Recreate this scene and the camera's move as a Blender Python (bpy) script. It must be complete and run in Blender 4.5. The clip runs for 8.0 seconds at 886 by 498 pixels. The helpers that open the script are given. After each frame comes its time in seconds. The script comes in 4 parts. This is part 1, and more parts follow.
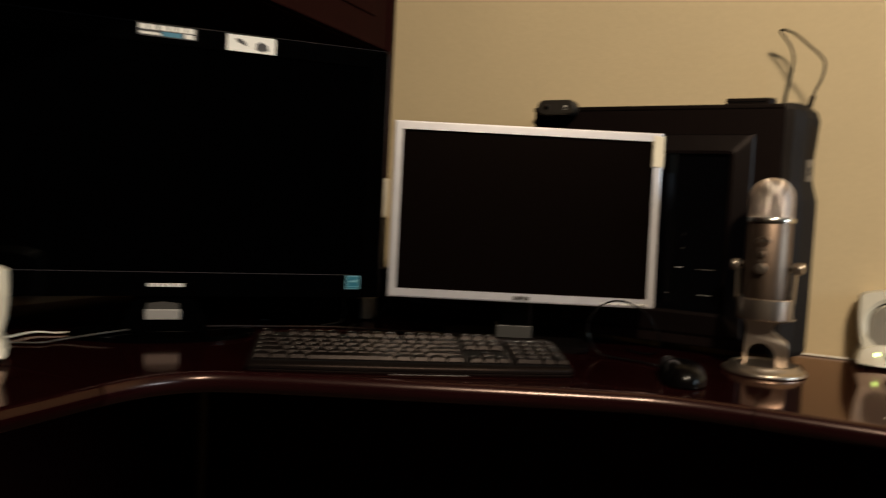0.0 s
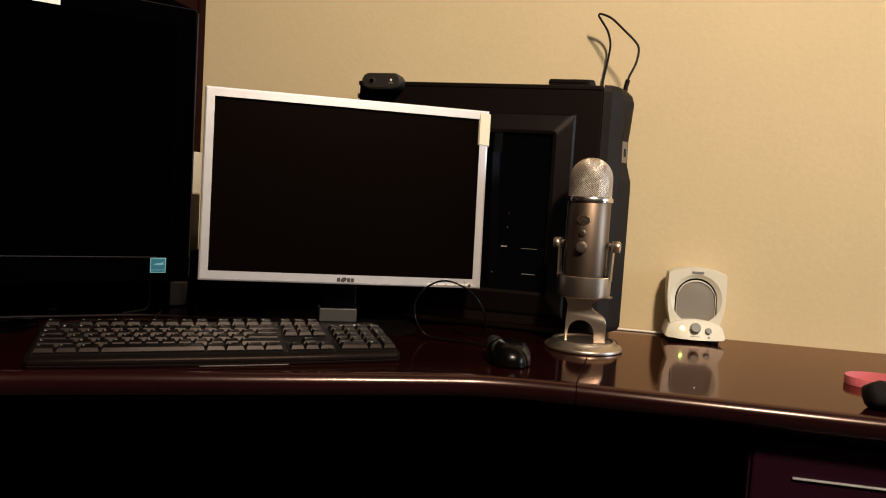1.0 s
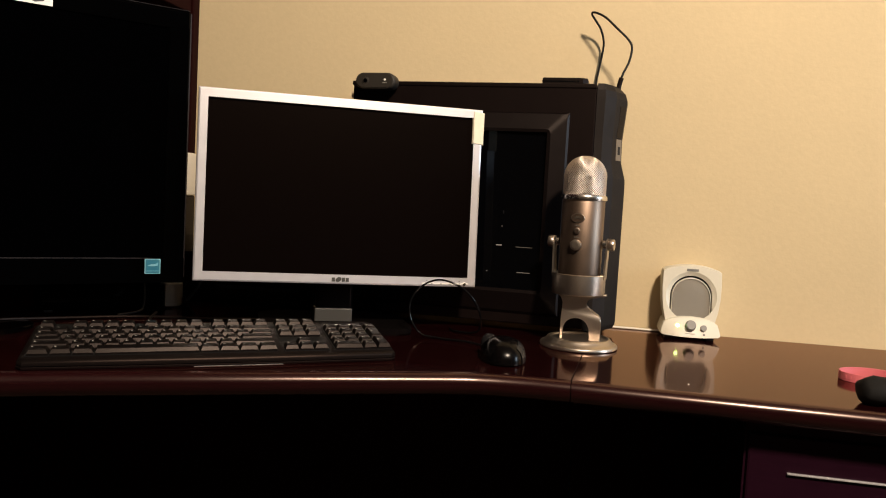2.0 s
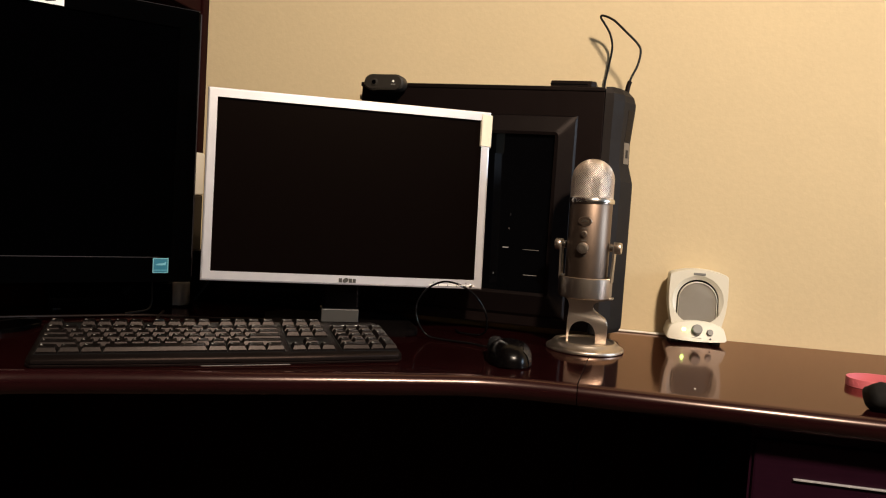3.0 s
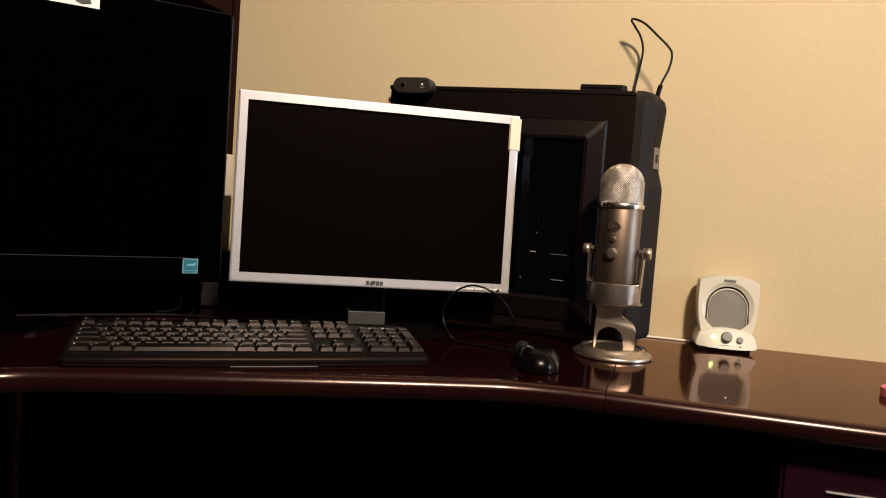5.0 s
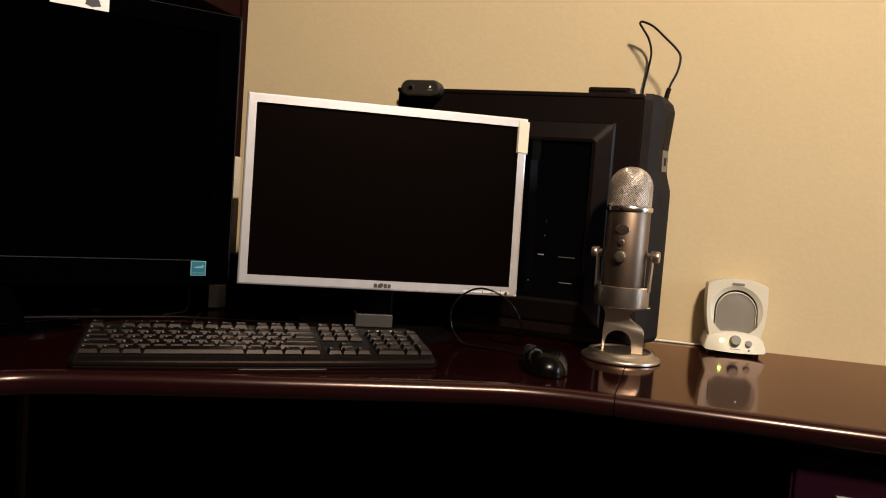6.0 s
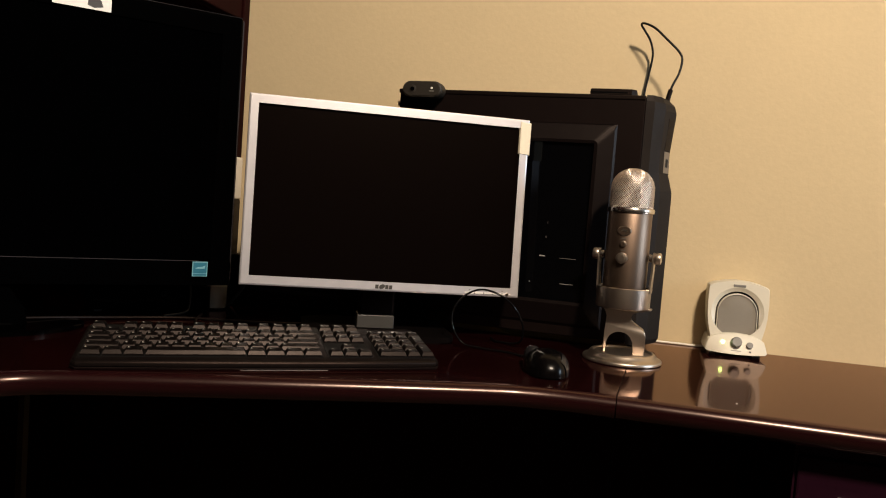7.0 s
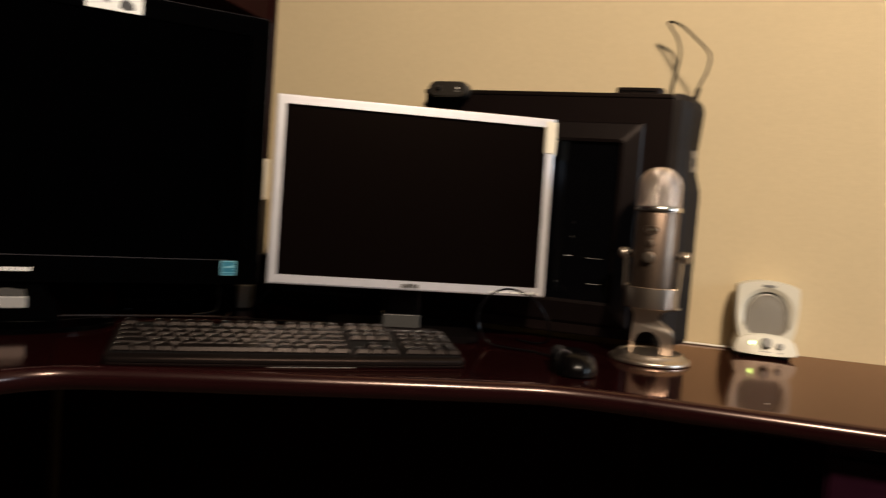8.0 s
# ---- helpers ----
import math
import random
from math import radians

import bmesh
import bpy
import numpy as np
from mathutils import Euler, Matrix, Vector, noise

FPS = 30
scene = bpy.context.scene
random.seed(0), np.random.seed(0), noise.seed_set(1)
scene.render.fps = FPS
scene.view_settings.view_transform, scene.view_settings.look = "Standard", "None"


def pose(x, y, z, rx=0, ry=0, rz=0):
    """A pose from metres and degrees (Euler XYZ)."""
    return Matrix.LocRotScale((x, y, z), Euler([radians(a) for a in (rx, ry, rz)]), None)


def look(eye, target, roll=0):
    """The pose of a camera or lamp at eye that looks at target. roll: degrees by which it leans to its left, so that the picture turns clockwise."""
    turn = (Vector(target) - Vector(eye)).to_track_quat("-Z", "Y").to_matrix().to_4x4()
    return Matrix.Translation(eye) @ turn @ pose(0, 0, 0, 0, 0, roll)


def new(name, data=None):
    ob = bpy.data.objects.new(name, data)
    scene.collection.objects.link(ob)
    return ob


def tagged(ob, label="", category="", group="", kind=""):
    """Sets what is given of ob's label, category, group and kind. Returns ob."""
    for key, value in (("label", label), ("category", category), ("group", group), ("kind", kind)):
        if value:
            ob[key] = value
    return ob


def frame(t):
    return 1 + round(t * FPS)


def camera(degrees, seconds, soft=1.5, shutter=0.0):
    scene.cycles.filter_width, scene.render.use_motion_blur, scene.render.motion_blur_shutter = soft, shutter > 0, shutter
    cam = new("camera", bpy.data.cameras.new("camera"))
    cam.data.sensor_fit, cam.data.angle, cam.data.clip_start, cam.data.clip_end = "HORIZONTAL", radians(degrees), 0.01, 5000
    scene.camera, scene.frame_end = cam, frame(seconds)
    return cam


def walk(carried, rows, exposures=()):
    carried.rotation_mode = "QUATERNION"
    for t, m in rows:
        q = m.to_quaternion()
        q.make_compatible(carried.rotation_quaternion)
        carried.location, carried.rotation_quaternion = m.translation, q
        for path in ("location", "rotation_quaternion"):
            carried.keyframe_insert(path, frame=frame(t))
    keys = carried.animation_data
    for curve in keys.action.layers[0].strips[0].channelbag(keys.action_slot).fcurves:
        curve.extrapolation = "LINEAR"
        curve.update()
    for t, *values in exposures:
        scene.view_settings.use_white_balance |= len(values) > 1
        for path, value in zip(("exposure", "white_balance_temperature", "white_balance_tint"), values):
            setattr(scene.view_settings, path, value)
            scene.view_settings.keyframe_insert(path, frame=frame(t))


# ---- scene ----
cam = camera(61.2, 8.0, soft=1.1, shutter=0.7)
PATH = [
    (0, (0.017, -1.242, 0.977), (-0.811, 0.575, 0.866), 2.9),
    (0.2, (-0.007, -1.226, 0.987), (-0.694, 0.648, 0.862), 4.0),
    (0.3, (-0.006, -1.216, 0.989), (-0.647, 0.673, 0.843), 3.7),
    (0.5, (0.004, -1.204, 0.981), (-0.535, 0.717, 0.837), 3.6),
    (0.6, (-0.006, -1.199, 0.985), (-0.459, 0.744, 0.839), 4.1),
    (0.7, (-0.008, -1.192, 0.986), (-0.398, 0.763, 0.837), 4.0),
    (0.8, (-0.003, -1.188, 0.982), (-0.387, 0.769, 0.833), 3.5),
    (1, (0.002, -1.186, 0.969), (-0.386, 0.772, 0.837), 3.5),
    (1.5, (0.008, -1.185, 0.966), (-0.373, 0.774, 0.836), 3.0),
    (3, (0.004, -1.188, 0.968), (-0.391, 0.768, 0.84), 3.6),
    (3.5, (0.001, -1.187, 0.968), (-0.404, 0.768, 0.84), 3.7),
    (4, (-0.003, -1.185, 0.969), (-0.411, 0.768, 0.84), 3.8),
    (4.5, (-0.001, -1.187, 0.97), (-0.436, 0.761, 0.84), 4.0),
    (6, (-0.008, -1.187, 0.971), (-0.477, 0.754, 0.848), 4.2),
    (6.5, (-0.01, -1.187, 0.972), (-0.477, 0.753, 0.849), 4.3),
    (7, (-0.011, -1.188, 0.972), (-0.479, 0.753, 0.85), 4.3),
    (7.5, (-0.01, -1.187, 0.972), (-0.48, 0.753, 0.849), 4.2),
    (7.8, (-0.01, -1.188, 0.967), (-0.481, 0.752, 0.853), 4.4),
    (7.9, (-0.008, -1.188, 0.966), (-0.493, 0.749, 0.853), 4.2),
    (8, (-0.012, -1.19, 0.964), (-0.544, 0.734, 0.849), 4.2),
]
EXPOSURES = [(0, -0.80, 6500, 6), (0.5, -0.53, 6500, 6), (0.8, -0.33, 6450, 8), (1.0, -0.24, 6450, 8), (1.4, -0.10, 6450, 9), (3.0, -0.04, 6250, 10), (4.5, -0.05, 6250, 10), (6.0, -0.25, 6400, 10), (7.5, -0.27, 6400, 10), (8, -0.34, 6450, 10)]
walk(cam, [(t, look(eye, target, roll)) for t, eye, target, roll in PATH], EXPOSURES)

# ---- light ----
world = bpy.data.worlds.new("world")
world.use_nodes = True
world.node_tree.nodes["Background"].inputs[0].default_value = (0.5, 0.4, 0.3, 1)
world.node_tree.nodes["Background"].inputs[1].default_value = 0.0
scene.world = world


def lamp(name, eye, target, size, watts, colour):
    data = bpy.data.lights.new(name, "AREA")
    data.shape, data.size, data.energy, data.color = "DISK", size, watts, colour
    ob = new(name, data)
    ob.matrix_world = look(eye, target)
    return ob


lamp("room_lamp", (0.64, -1.62, 2.33), (0.0, 0.1, 0.95), 0.20, 77, (1.0, 0.81, 0.61))
# cool light from the right, known from bluish reflections; its source is unseen
lamp("cool_side_lamp", (3.49, -0.42, 1.60), (0.0, 0.0, 1.0), 1.0, 66, (0.70, 0.86, 1.0))


# ---- materials ----
def material(name, colour, rough=0.5, metal=0.0, spec=0.5, grain=0.0, size=200.0, bump=0.0, stain=0.0, stretch=(1, 1, 1), coat=0.0, emit=0.0, piece=0.0, tint=(1, 1, 1)):
    """A principled material with fine grain, larger stains and relief, in object coordinates."""
    m = bpy.data.materials.new(name)
    m.use_nodes = True
    nt = m.node_tree
    b = nt.nodes["Principled BSDF"]
    b.inputs["Base Color"].default_value = (*colour, 1)
    b.inputs["Roughness"].default_value = rough
    b.inputs["Metallic"].default_value = metal
    b.inputs["Specular IOR Level"].default_value = spec
    b.inputs["Specular Tint"].default_value = (*tint, 1)
    b.inputs["Coat Weight"].default_value = coat
    b.inputs["Coat Roughness"].default_value = 0.13
    if emit:
        b.inputs["Emission Color"].default_value = (*colour, 1)
        b.inputs["Emission Strength"].default_value = emit
    if grain or bump or stain or piece:
        co = nt.nodes.new("ShaderNodeTexCoord")
        mp = nt.nodes.new("ShaderNodeMapping")
        mp.inputs["Scale"].default_value = stretch
        nt.links.new(co.outputs["Object"], mp.inputs["Vector"])
        fine = nt.nodes.new("ShaderNodeTexNoise")
        fine.inputs["Scale"].default_value, fine.inputs["Detail"].default_value = size, 6
        broad = nt.nodes.new("ShaderNodeTexNoise")
        broad.inputs["Scale"].default_value, broad.inputs["Detail"].default_value = size / 22, 4
        for n in (fine, broad):
            nt.links.new(mp.outputs["Vector"], n.inputs["Vector"])
        a = nt.nodes.new("ShaderNodeMath")
        a.operation = "MULTIPLY_ADD"
        a.inputs[1].default_value, a.inputs[2].default_value = grain, 1 - grain / 2 - stain / 2
        nt.links.new(fine.outputs["Fac"], a.inputs[0])
        c = nt.nodes.new("ShaderNodeMath")
        c.operation = "MULTIPLY_ADD"
        c.inputs[1].default_value = stain
        nt.links.new(broad.outputs["Fac"], c.inputs[0])
        nt.links.new(a.outputs[0], c.inputs[2])
        last = c
        if piece:
            info = nt.nodes.new("ShaderNodeObjectInfo")
            d = nt.nodes.new("ShaderNodeMath")
            d.operation = "MULTIPLY_ADD"
            d.inputs[1].default_value = piece
            nt.links.new(info.outputs["Random"], d.inputs[0])
            nt.links.new(c.outputs[0], d.inputs[2])
            last = d
        v = nt.nodes.new("ShaderNodeVectorMath")
        v.operation = "SCALE"
        v.inputs[0].default_value = colour
        nt.links.new(last.outputs[0], v.inputs["Scale"])
        nt.links.new(v.outputs[0], b.inputs["Base Color"])
        r = nt.nodes.new("ShaderNodeMath")
        r.operation = "MULTIPLY_ADD"
        r.inputs[1].default_value, r.inputs[2].default_value = 0.25 * rough, rough * 0.875
        nt.links.new(broad.outputs["Fac"], r.inputs[0])
        nt.links.new(r.outputs[0], b.inputs["Roughness"])
        if bump:
            bp = nt.nodes.new("ShaderNodeBump")
            bp.inputs["Strength"].default_value, bp.inputs["Distance"].default_value = min(1, bump), 0.001
            nt.links.new(fine.outputs["Fac"], bp.inputs["Height"])
            nt.links.new(bp.outputs[0], b.inputs["Normal"])
    return m


WALL = material("tan_wall_paint", (0.58, 0.465, 0.29), 0.75, spec=0.25, grain=0.10, size=120, bump=0.24, stain=0.10)
# unseen ceiling, kept dull so that little light bounces down
CEIL = material("ceiling_paint", (0.32, 0.30, 0.27), 0.9, spec=0.2, grain=0.08, size=90, bump=0.3, stain=0.05)
CARPET = material("brown_carpet", (0.06, 0.045, 0.035), 0.95, spec=0.1, grain=0.5, size=300, bump=1.0, stain=0.2)
WOOD = material("dark_cherry_veneer", (0.0080, 0.0013, 0.0015), 0.6, spec=0.0, grain=0.7, size=60, stain=0.4, stretch=(1, 9, 9))


def varnish(m, tint, rough, ior):
    """Lays a tinted clear varnish over a material, which shines by Fresnel's law."""
    nt = m.node_tree
    gloss, law, mix = (nt.nodes.new(n) for n in ("ShaderNodeBsdfGlossy", "ShaderNodeFresnel", "ShaderNodeMixShader"))
    gloss.inputs["Color"].default_value, gloss.inputs["Roughness"].default_value = (*tint, 1), rough
    law.inputs["IOR"].default_value = ior
    nt.links.new(law.outputs[0], mix.inputs[0])
    nt.links.new(nt.nodes["Principled BSDF"].outputs[0], mix.inputs[1])
    nt.links.new(gloss.outputs[0], mix.inputs[2])
    nt.links.new(mix.outputs[0], nt.nodes["Material Output"].inputs["Surface"])


varnish(WOOD, (0.86, 0.645, 0.56), 0.095, 1.45)
MOULD = material("worn_cherry_edge", (0.0105, 0.0016, 0.0022), 0.6, spec=0.0, grain=0.7, size=60, stain=0.4, stretch=(2, 2, 9))
varnish(MOULD, (1.0, 0.75, 0.68), 0.24, 1.55)
# dark cherry with the purple glow under the desk put into its colour
DRAWER = material("purple_glow_cherry_front", (0.0130, 0.0026, 0.0075), 0.45, spec=0.08, grain=0.6, size=50, stain=0.4, stretch=(1, 9, 9), bump=0.05)
# grey of the trim line, and of the highlight painted on the television's side
DULL = material("grey_trim_and_edge_highlight", (0.034, 0.031, 0.034), 0.9, spec=0.02, grain=0.1, size=500, stain=0.2)
# near black, so that shaded parts stay dark whatever light reaches them
SHADE_BLACK = material("shade_black", (0.0026, 0.0018, 0.0018), 0.9, spec=0.02, grain=0.3, size=120, stain=0.3)
RIDGE = material("moulded_black_frame", (0.0042, 0.0028, 0.0028), 0.38, spec=0.13, grain=0.2, size=900, bump=0.10, stain=0.2, tint=(1.0, 0.84, 0.78))
WOOD_END = material("dark_cherry_wood", (0.0120, 0.0026, 0.0026), 0.45, spec=0.03, grain=0.7, size=50, stain=0.5, stretch=(9, 9, 1), bump=0.05, tint=(1.0, 0.66, 0.60))
BLACK = material("black_plastic", (0.0038, 0.0028, 0.0027), 0.42, spec=0.15, grain=0.2, size=700, bump=0.15, stain=0.15, tint=(1.0, 0.72, 0.63))
SHELL = material("satin_black_bezel", (0.0098, 0.0082, 0.0078), 0.56, spec=0.14, grain=0.2, size=900, bump=0.12, stain=0.2, tint=(1.0, 0.86, 0.80))
CASE = material("black_steel", (0.0048, 0.0030, 0.0029), 0.45, spec=0.09, grain=0.2, size=900, bump=0.12, stain=0.25, tint=(1.0, 0.76, 0.68))
GLOSS = material("gloss_black", (0.003, 0.003, 0.0033), 0.13, spec=0.3)
PANE = material("dark_acrylic", (0.0010, 0.0010, 0.0014), 0.08, spec=0.2)
SCREEN = material("matt_screen", (0.0020, 0.0011, 0.0010), 0.40, spec=0.024, grain=0.15, size=3000, stain=0.1, tint=(1.0, 0.76, 0.62))
TVGLASS = material("television_screen", (0.0003, 0.0003, 0.0004), 0.06, spec=0.03)
SILVER = material("silver_paint", (0.63, 0.615, 0.65), 0.42, metal=0.6, spec=0.5, grain=0.06, size=1500, stain=0.05)
STEEL = material("satin_nickel", (0.55, 0.475, 0.405), 0.34, metal=1.0, grain=0.10, size=900, stain=0.10, bump=0.04)
DARKSTEEL = material("mic_body_metal", (0.195, 0.140, 0.106), 0.43, metal=1.0, grain=0.10, size=900, stain=0.12, bump=0.04)
CHROME = material("chrome", (0.80, 0.75, 0.69), 0.21, metal=1.0)
CREAM = material("cream_plastic", (0.62, 0.585, 0.49), 0.42, grain=0.06, size=500, stain=0.10, bump=0.05)
BEZEL = material("television_bezel", (0.0005, 0.0005, 0.0006), 0.10, spec=0.05)
MESH = material("bright_mesh", (0.80, 0.70, 0.63), 0.36, metal=1.0, grain=0.1, size=900)
TAPE = material("cream_tape", (0.76, 0.68, 0.53), 0.6, grain=0.12, size=500, stain=0.1, bump=0.1)
CLOTH = material("grey_speaker_cloth", (0.235, 0.215, 0.185), 0.85, spec=0.15, grain=0.4, size=2200, bump=0.7, stain=0.08)
PORT = material("dark_grey_plastic", (0.045, 0.042, 0.038), 0.45, grain=0.1, size=700, stain=0.1)
SATIN = material("satin_black_plastic", (0.0018, 0.0014, 0.0015), 0.22, spec=0.12, grain=0.1, size=900)
FACE = material("dark_brown_grey_plastic", (0.021, 0.0175, 0.0140), 0.5, spec=0.3, grain=0.1, size=700, stain=0.1)
CAP = material("worn_silver_plastic", (0.14, 0.132, 0.12), 0.4, grain=0.1, size=700, stain=0.1)
DIM = material("dull_grey_plastic", (0.26, 0.25, 0.24), 0.5, grain=0.1, size=700, stain=0.1)
# for the unseen walls: darkened to cut the light they bounce back
OTHER = material("bounce_cutting_wall_paint", (0.22, 0.17, 0.12), 0.85, spec=0.15, grain=0.1, size=120, bump=0.3, stain=0.1)
GREY = material("grey_plastic", (0.17, 0.165, 0.155), 0.45, grain=0.1, size=700, stain=0.1)
KEY = material("black_keycap", (0.0038, 0.0028, 0.0027), 0.36, spec=0.12, grain=0.2, size=900, stain=0.25, bump=0.05, piece=0.3, tint=(1.0, 0.84, 0.78))
LEGEND = material("pale_print", (0.78, 0.76, 0.72), 0.6)
FAINT = material("worn_pale_print", (0.42, 0.40, 0.37), 0.6)
WHITE = material("white_plastic", (0.72, 0.69, 0.62), 0.5, grain=0.05, size=400, stain=0.06)
PAPER = material("white_paper", (0.80, 0.79, 0.76), 0.7, grain=0.05, size=400, stain=0.06)
INK = material("dark_ink", (0.03, 0.03, 0.035), 0.6)
BLUE = material("blue_print", (0.02, 0.17, 0.28), 0.5, grain=0.1, size=800, stain=0.1)
BLUEPALE = material("pale_blue_print", (0.22, 0.50, 0.64), 0.5)
RUBBER = material("black_rubber", (0.006, 0.006, 0.006), 0.55, spec=0.25, grain=0.2, size=500, bump=0.1)
PINK = material("pink_silicone", (0.60, 0.135, 0.160), 0.55, grain=0.05, size=400, stain=0.08)
NYLON = material("black_neoprene", (0.0045, 0.004, 0.004), 0.7, spec=0.15, grain=0.4, size=900, bump=0.6, stain=0.3)
HUMP = material("smoked_grey_plastic", (0.010, 0.0095, 0.0105), 0.24, spec=0.2, grain=0.1, size=800, stain=0.2)
LABEL = material("tan_label", (0.15, 0.118, 0.085), 0.5, grain=0.2, size=500, stain=0.2)
LED = material("green_led", (0.55, 1.0, 0.25), 0.3, emit=14.0)


# ---- builders ----
def part(name, bm, mat, parent, label="", smooth=False):
    """One mesh object under a thing or a part."""
    bmesh.ops.recalc_face_normals(bm, faces=bm.faces)
    me = bpy.data.meshes.new(name)
    bm.to_mesh(me)
    bm.free()
    for m in mat if isinstance(mat, (list, tuple)) else [mat]:
        me.materials.append(m)
    if smooth:
        me.shade_smooth()
        if smooth is True:
            me.set_sharp_from_angle(angle=radians(40))
    ob = new(name, me)
    if parent:
        ob.parent = parent
    if label:
        ob["label"] = label
    return ob


def thing(name, label, category, at=(0, 0, 0), rz=0.0, group="", rx=0.0, ry=0.0):
    ob = tagged(new(name), label, category, group)
    ob.empty_display_size = 0.05
    ob.matrix_world = pose(*at, rx, ry, rz)
    return ob


def box(x0, x1, y0, y1, z0, z1, bevel=0.0, seg=2, bm=None):
    own = bmesh.new()
    v = [own.verts.new((x, y, z)) for x in (x0, x1) for y in (y0, y1) for z in (z0, z1)]
    for f in ((0, 1, 3, 2), (4, 6, 7, 5), (0, 4, 5, 1), (2, 3, 7, 6), (0, 2, 6, 4), (1, 5, 7, 3)):
        own.faces.new([v[i] for i in f])
    if bevel:
        bmesh.ops.bevel(own, geom=own.edges[:], offset=bevel, segments=seg, profile=0.5, affect="EDGES")
    if bm is None:
        return own
    return join(bm, own)


def join(bm, own, m=None):
    if m is not None:
        own.transform(m)
    me = bpy.data.meshes.new("temporary")
    own.to_mesh(me)
    own.free()
    bm.from_mesh(me)
    bpy.data.meshes.remove(me)
    return bm


def lathe(profile, n=40, cap=True):
    """Turns (radius, height) pairs round z."""
    bm = bmesh.new()
    rings = []
    for r, z in profile:
        rings.append([bm.verts.new((r * math.cos(2 * math.pi * i / n), r * math.sin(2 * math.pi * i / n), z)) for i in range(n)])
    for a, b in zip(rings, rings[1:]):
        for i in range(n):
            bm.faces.new((a[i], a[(i + 1) % n], b[(i + 1) % n], b[i]))
    if cap:
        bm.faces.new(rings[0][::-1])
        bm.faces.new(rings[-1])
    return bm


def prism(points, z0, z1, bevel=0.0, seg=3, axis="z", where=None):
    """An outline, extruded; axis y takes the outline as (x, z) and the extent along y."""
    bm = bmesh.new()
    mk = (lambda p, h: (p[0], p[1], h)) if axis == "z" else (lambda p, h: (p[0], h, p[1]))
    lo = [bm.verts.new(mk(p, z0)) for p in points]
    hi = [bm.verts.new(mk(p, z1)) for p in points]
    n = len(points)
    bm.faces.new(lo[::-1])
    bm.faces.new(hi)
    for i in range(n):
        bm.faces.new((lo[i], lo[(i + 1) % n], hi[(i + 1) % n], hi[i]))
    if bevel:
        rim = [e for e in bm.edges if (e.verts[0] in lo) == (e.verts[1] in lo)]
        if where:
            rim = [e for e in rim if all(where(v.co) for v in e.verts)]
        bmesh.ops.bevel(bm, geom=rim, offset=bevel, segments=seg, profile=0.5, affect="EDGES")
    return bm


def spline(points, steps=8):
    """A smooth line through points."""
    p = [Vector(q) for q in points]
    p = [2 * p[0] - p[1]] + p + [2 * p[-1] - p[-2]]
    out = []
    for i in range(1, len(p) - 2):
        for k in range(steps):
            t = k / steps
            a, b, c, d = p[i - 1 : i + 3]
            out.append(0.5 * (2 * b + (c - a) * t + (2 * a - 5 * b + 4 * c - d) * t * t + (3 * b - a - 3 * c + d) * t ** 3))
    return out + [p[-2]]


def tube(points, radius, n=10, steps=8):
    """A round cord along a smooth line."""
    line = spline(points, steps)
    bm = bmesh.new()
    rings, side = [], None
    for i, p in enumerate(line):
        way = (line[min(i + 1, len(line) - 1)] - line[max(i - 1, 0)]).normalized()
        if side is None:
            side = way.cross(Vector((0.3, 0.2, 0.9))).normalized()
        side = (side - way * side.dot(way)).normalized()
        up = way.cross(side)
        rings.append([bm.verts.new(p + radius * (math.cos(2 * math.pi * k / n) * side + math.sin(2 * math.pi * k / n) * up)) for k in range(n)])
    for a, b in zip(rings, rings[1:]):
        for k in range(n):
            bm.faces.new((a[k], a[(k + 1) % n], b[(k + 1) % n], b[k]))
    bm.faces.new(rings[0][::-1])
    bm.faces.new(rings[-1])
    return bm


def arc(cx, cy, r, a0, a1, n):
    return [(cx + r * math.cos(radians(a0 + (a1 - a0) * i / n)), cy + r * math.sin(radians(a0 + (a1 - a0) * i / n))) for i in range(n + 1)]


def star(poly, centre, n):
    """The outline as seen from a point inside it, at n even angles."""
    out = []
    for i in range(n):
        a = 2 * math.pi * (i + 0.5) / n
        dx, dy, best = math.cos(a), math.sin(a), None
        for p, q in zip(poly, poly[1:] + poly[:1]):
            ex, ey, fx, fy = q[0] - p[0], q[1] - p[1], p[0] - centre[0], p[1] - centre[1]
            det = ex * dy - ey * dx
            if abs(det) < 1e-12:
                continue
            s, u = (ex * fy - ey * fx) / det, (dx * fy - dy * fx) / det
            if s > 0 and -1e-6 <= u <= 1 + 1e-6 and (best is None or s < best):
                best = s
        out.append((centre[0] + best * dx, centre[1] + best * dy))
    return out


def loft(rings, closed=False, cap=True):
    """Joins rings of equally many points."""
    bm = bmesh.new()
    rs = [[bm.verts.new(p) for p in r] for r in rings]
    n = len(rs[0])
    for a, b in zip(rs, rs[1:] + (rs[:1] if closed else [])):
        for i in range(n):
            bm.faces.new((a[i], a[(i + 1) % n], b[(i + 1) % n], b[i]))
    if cap and not closed:
        bm.faces.new(rs[0][::-1])
        bm.faces.new(rs[-1])
    return bm


def disc_y(cx, cz, r, y0, y1, n=24, bevel=0.0):
    """A round button on an upright face."""
    return prism(arc(cx, cz, r, 0, 360 - 360 / n, n - 1), y0, y1, bevel, 2, axis="y")


# ---- the room ----
DESK = 0.75
WY = 0.222
WX = -1.30


def setting(name, bm, mat, label, category):
    return tagged(part(name, bm, mat, None, label), category=category, kind="structure")


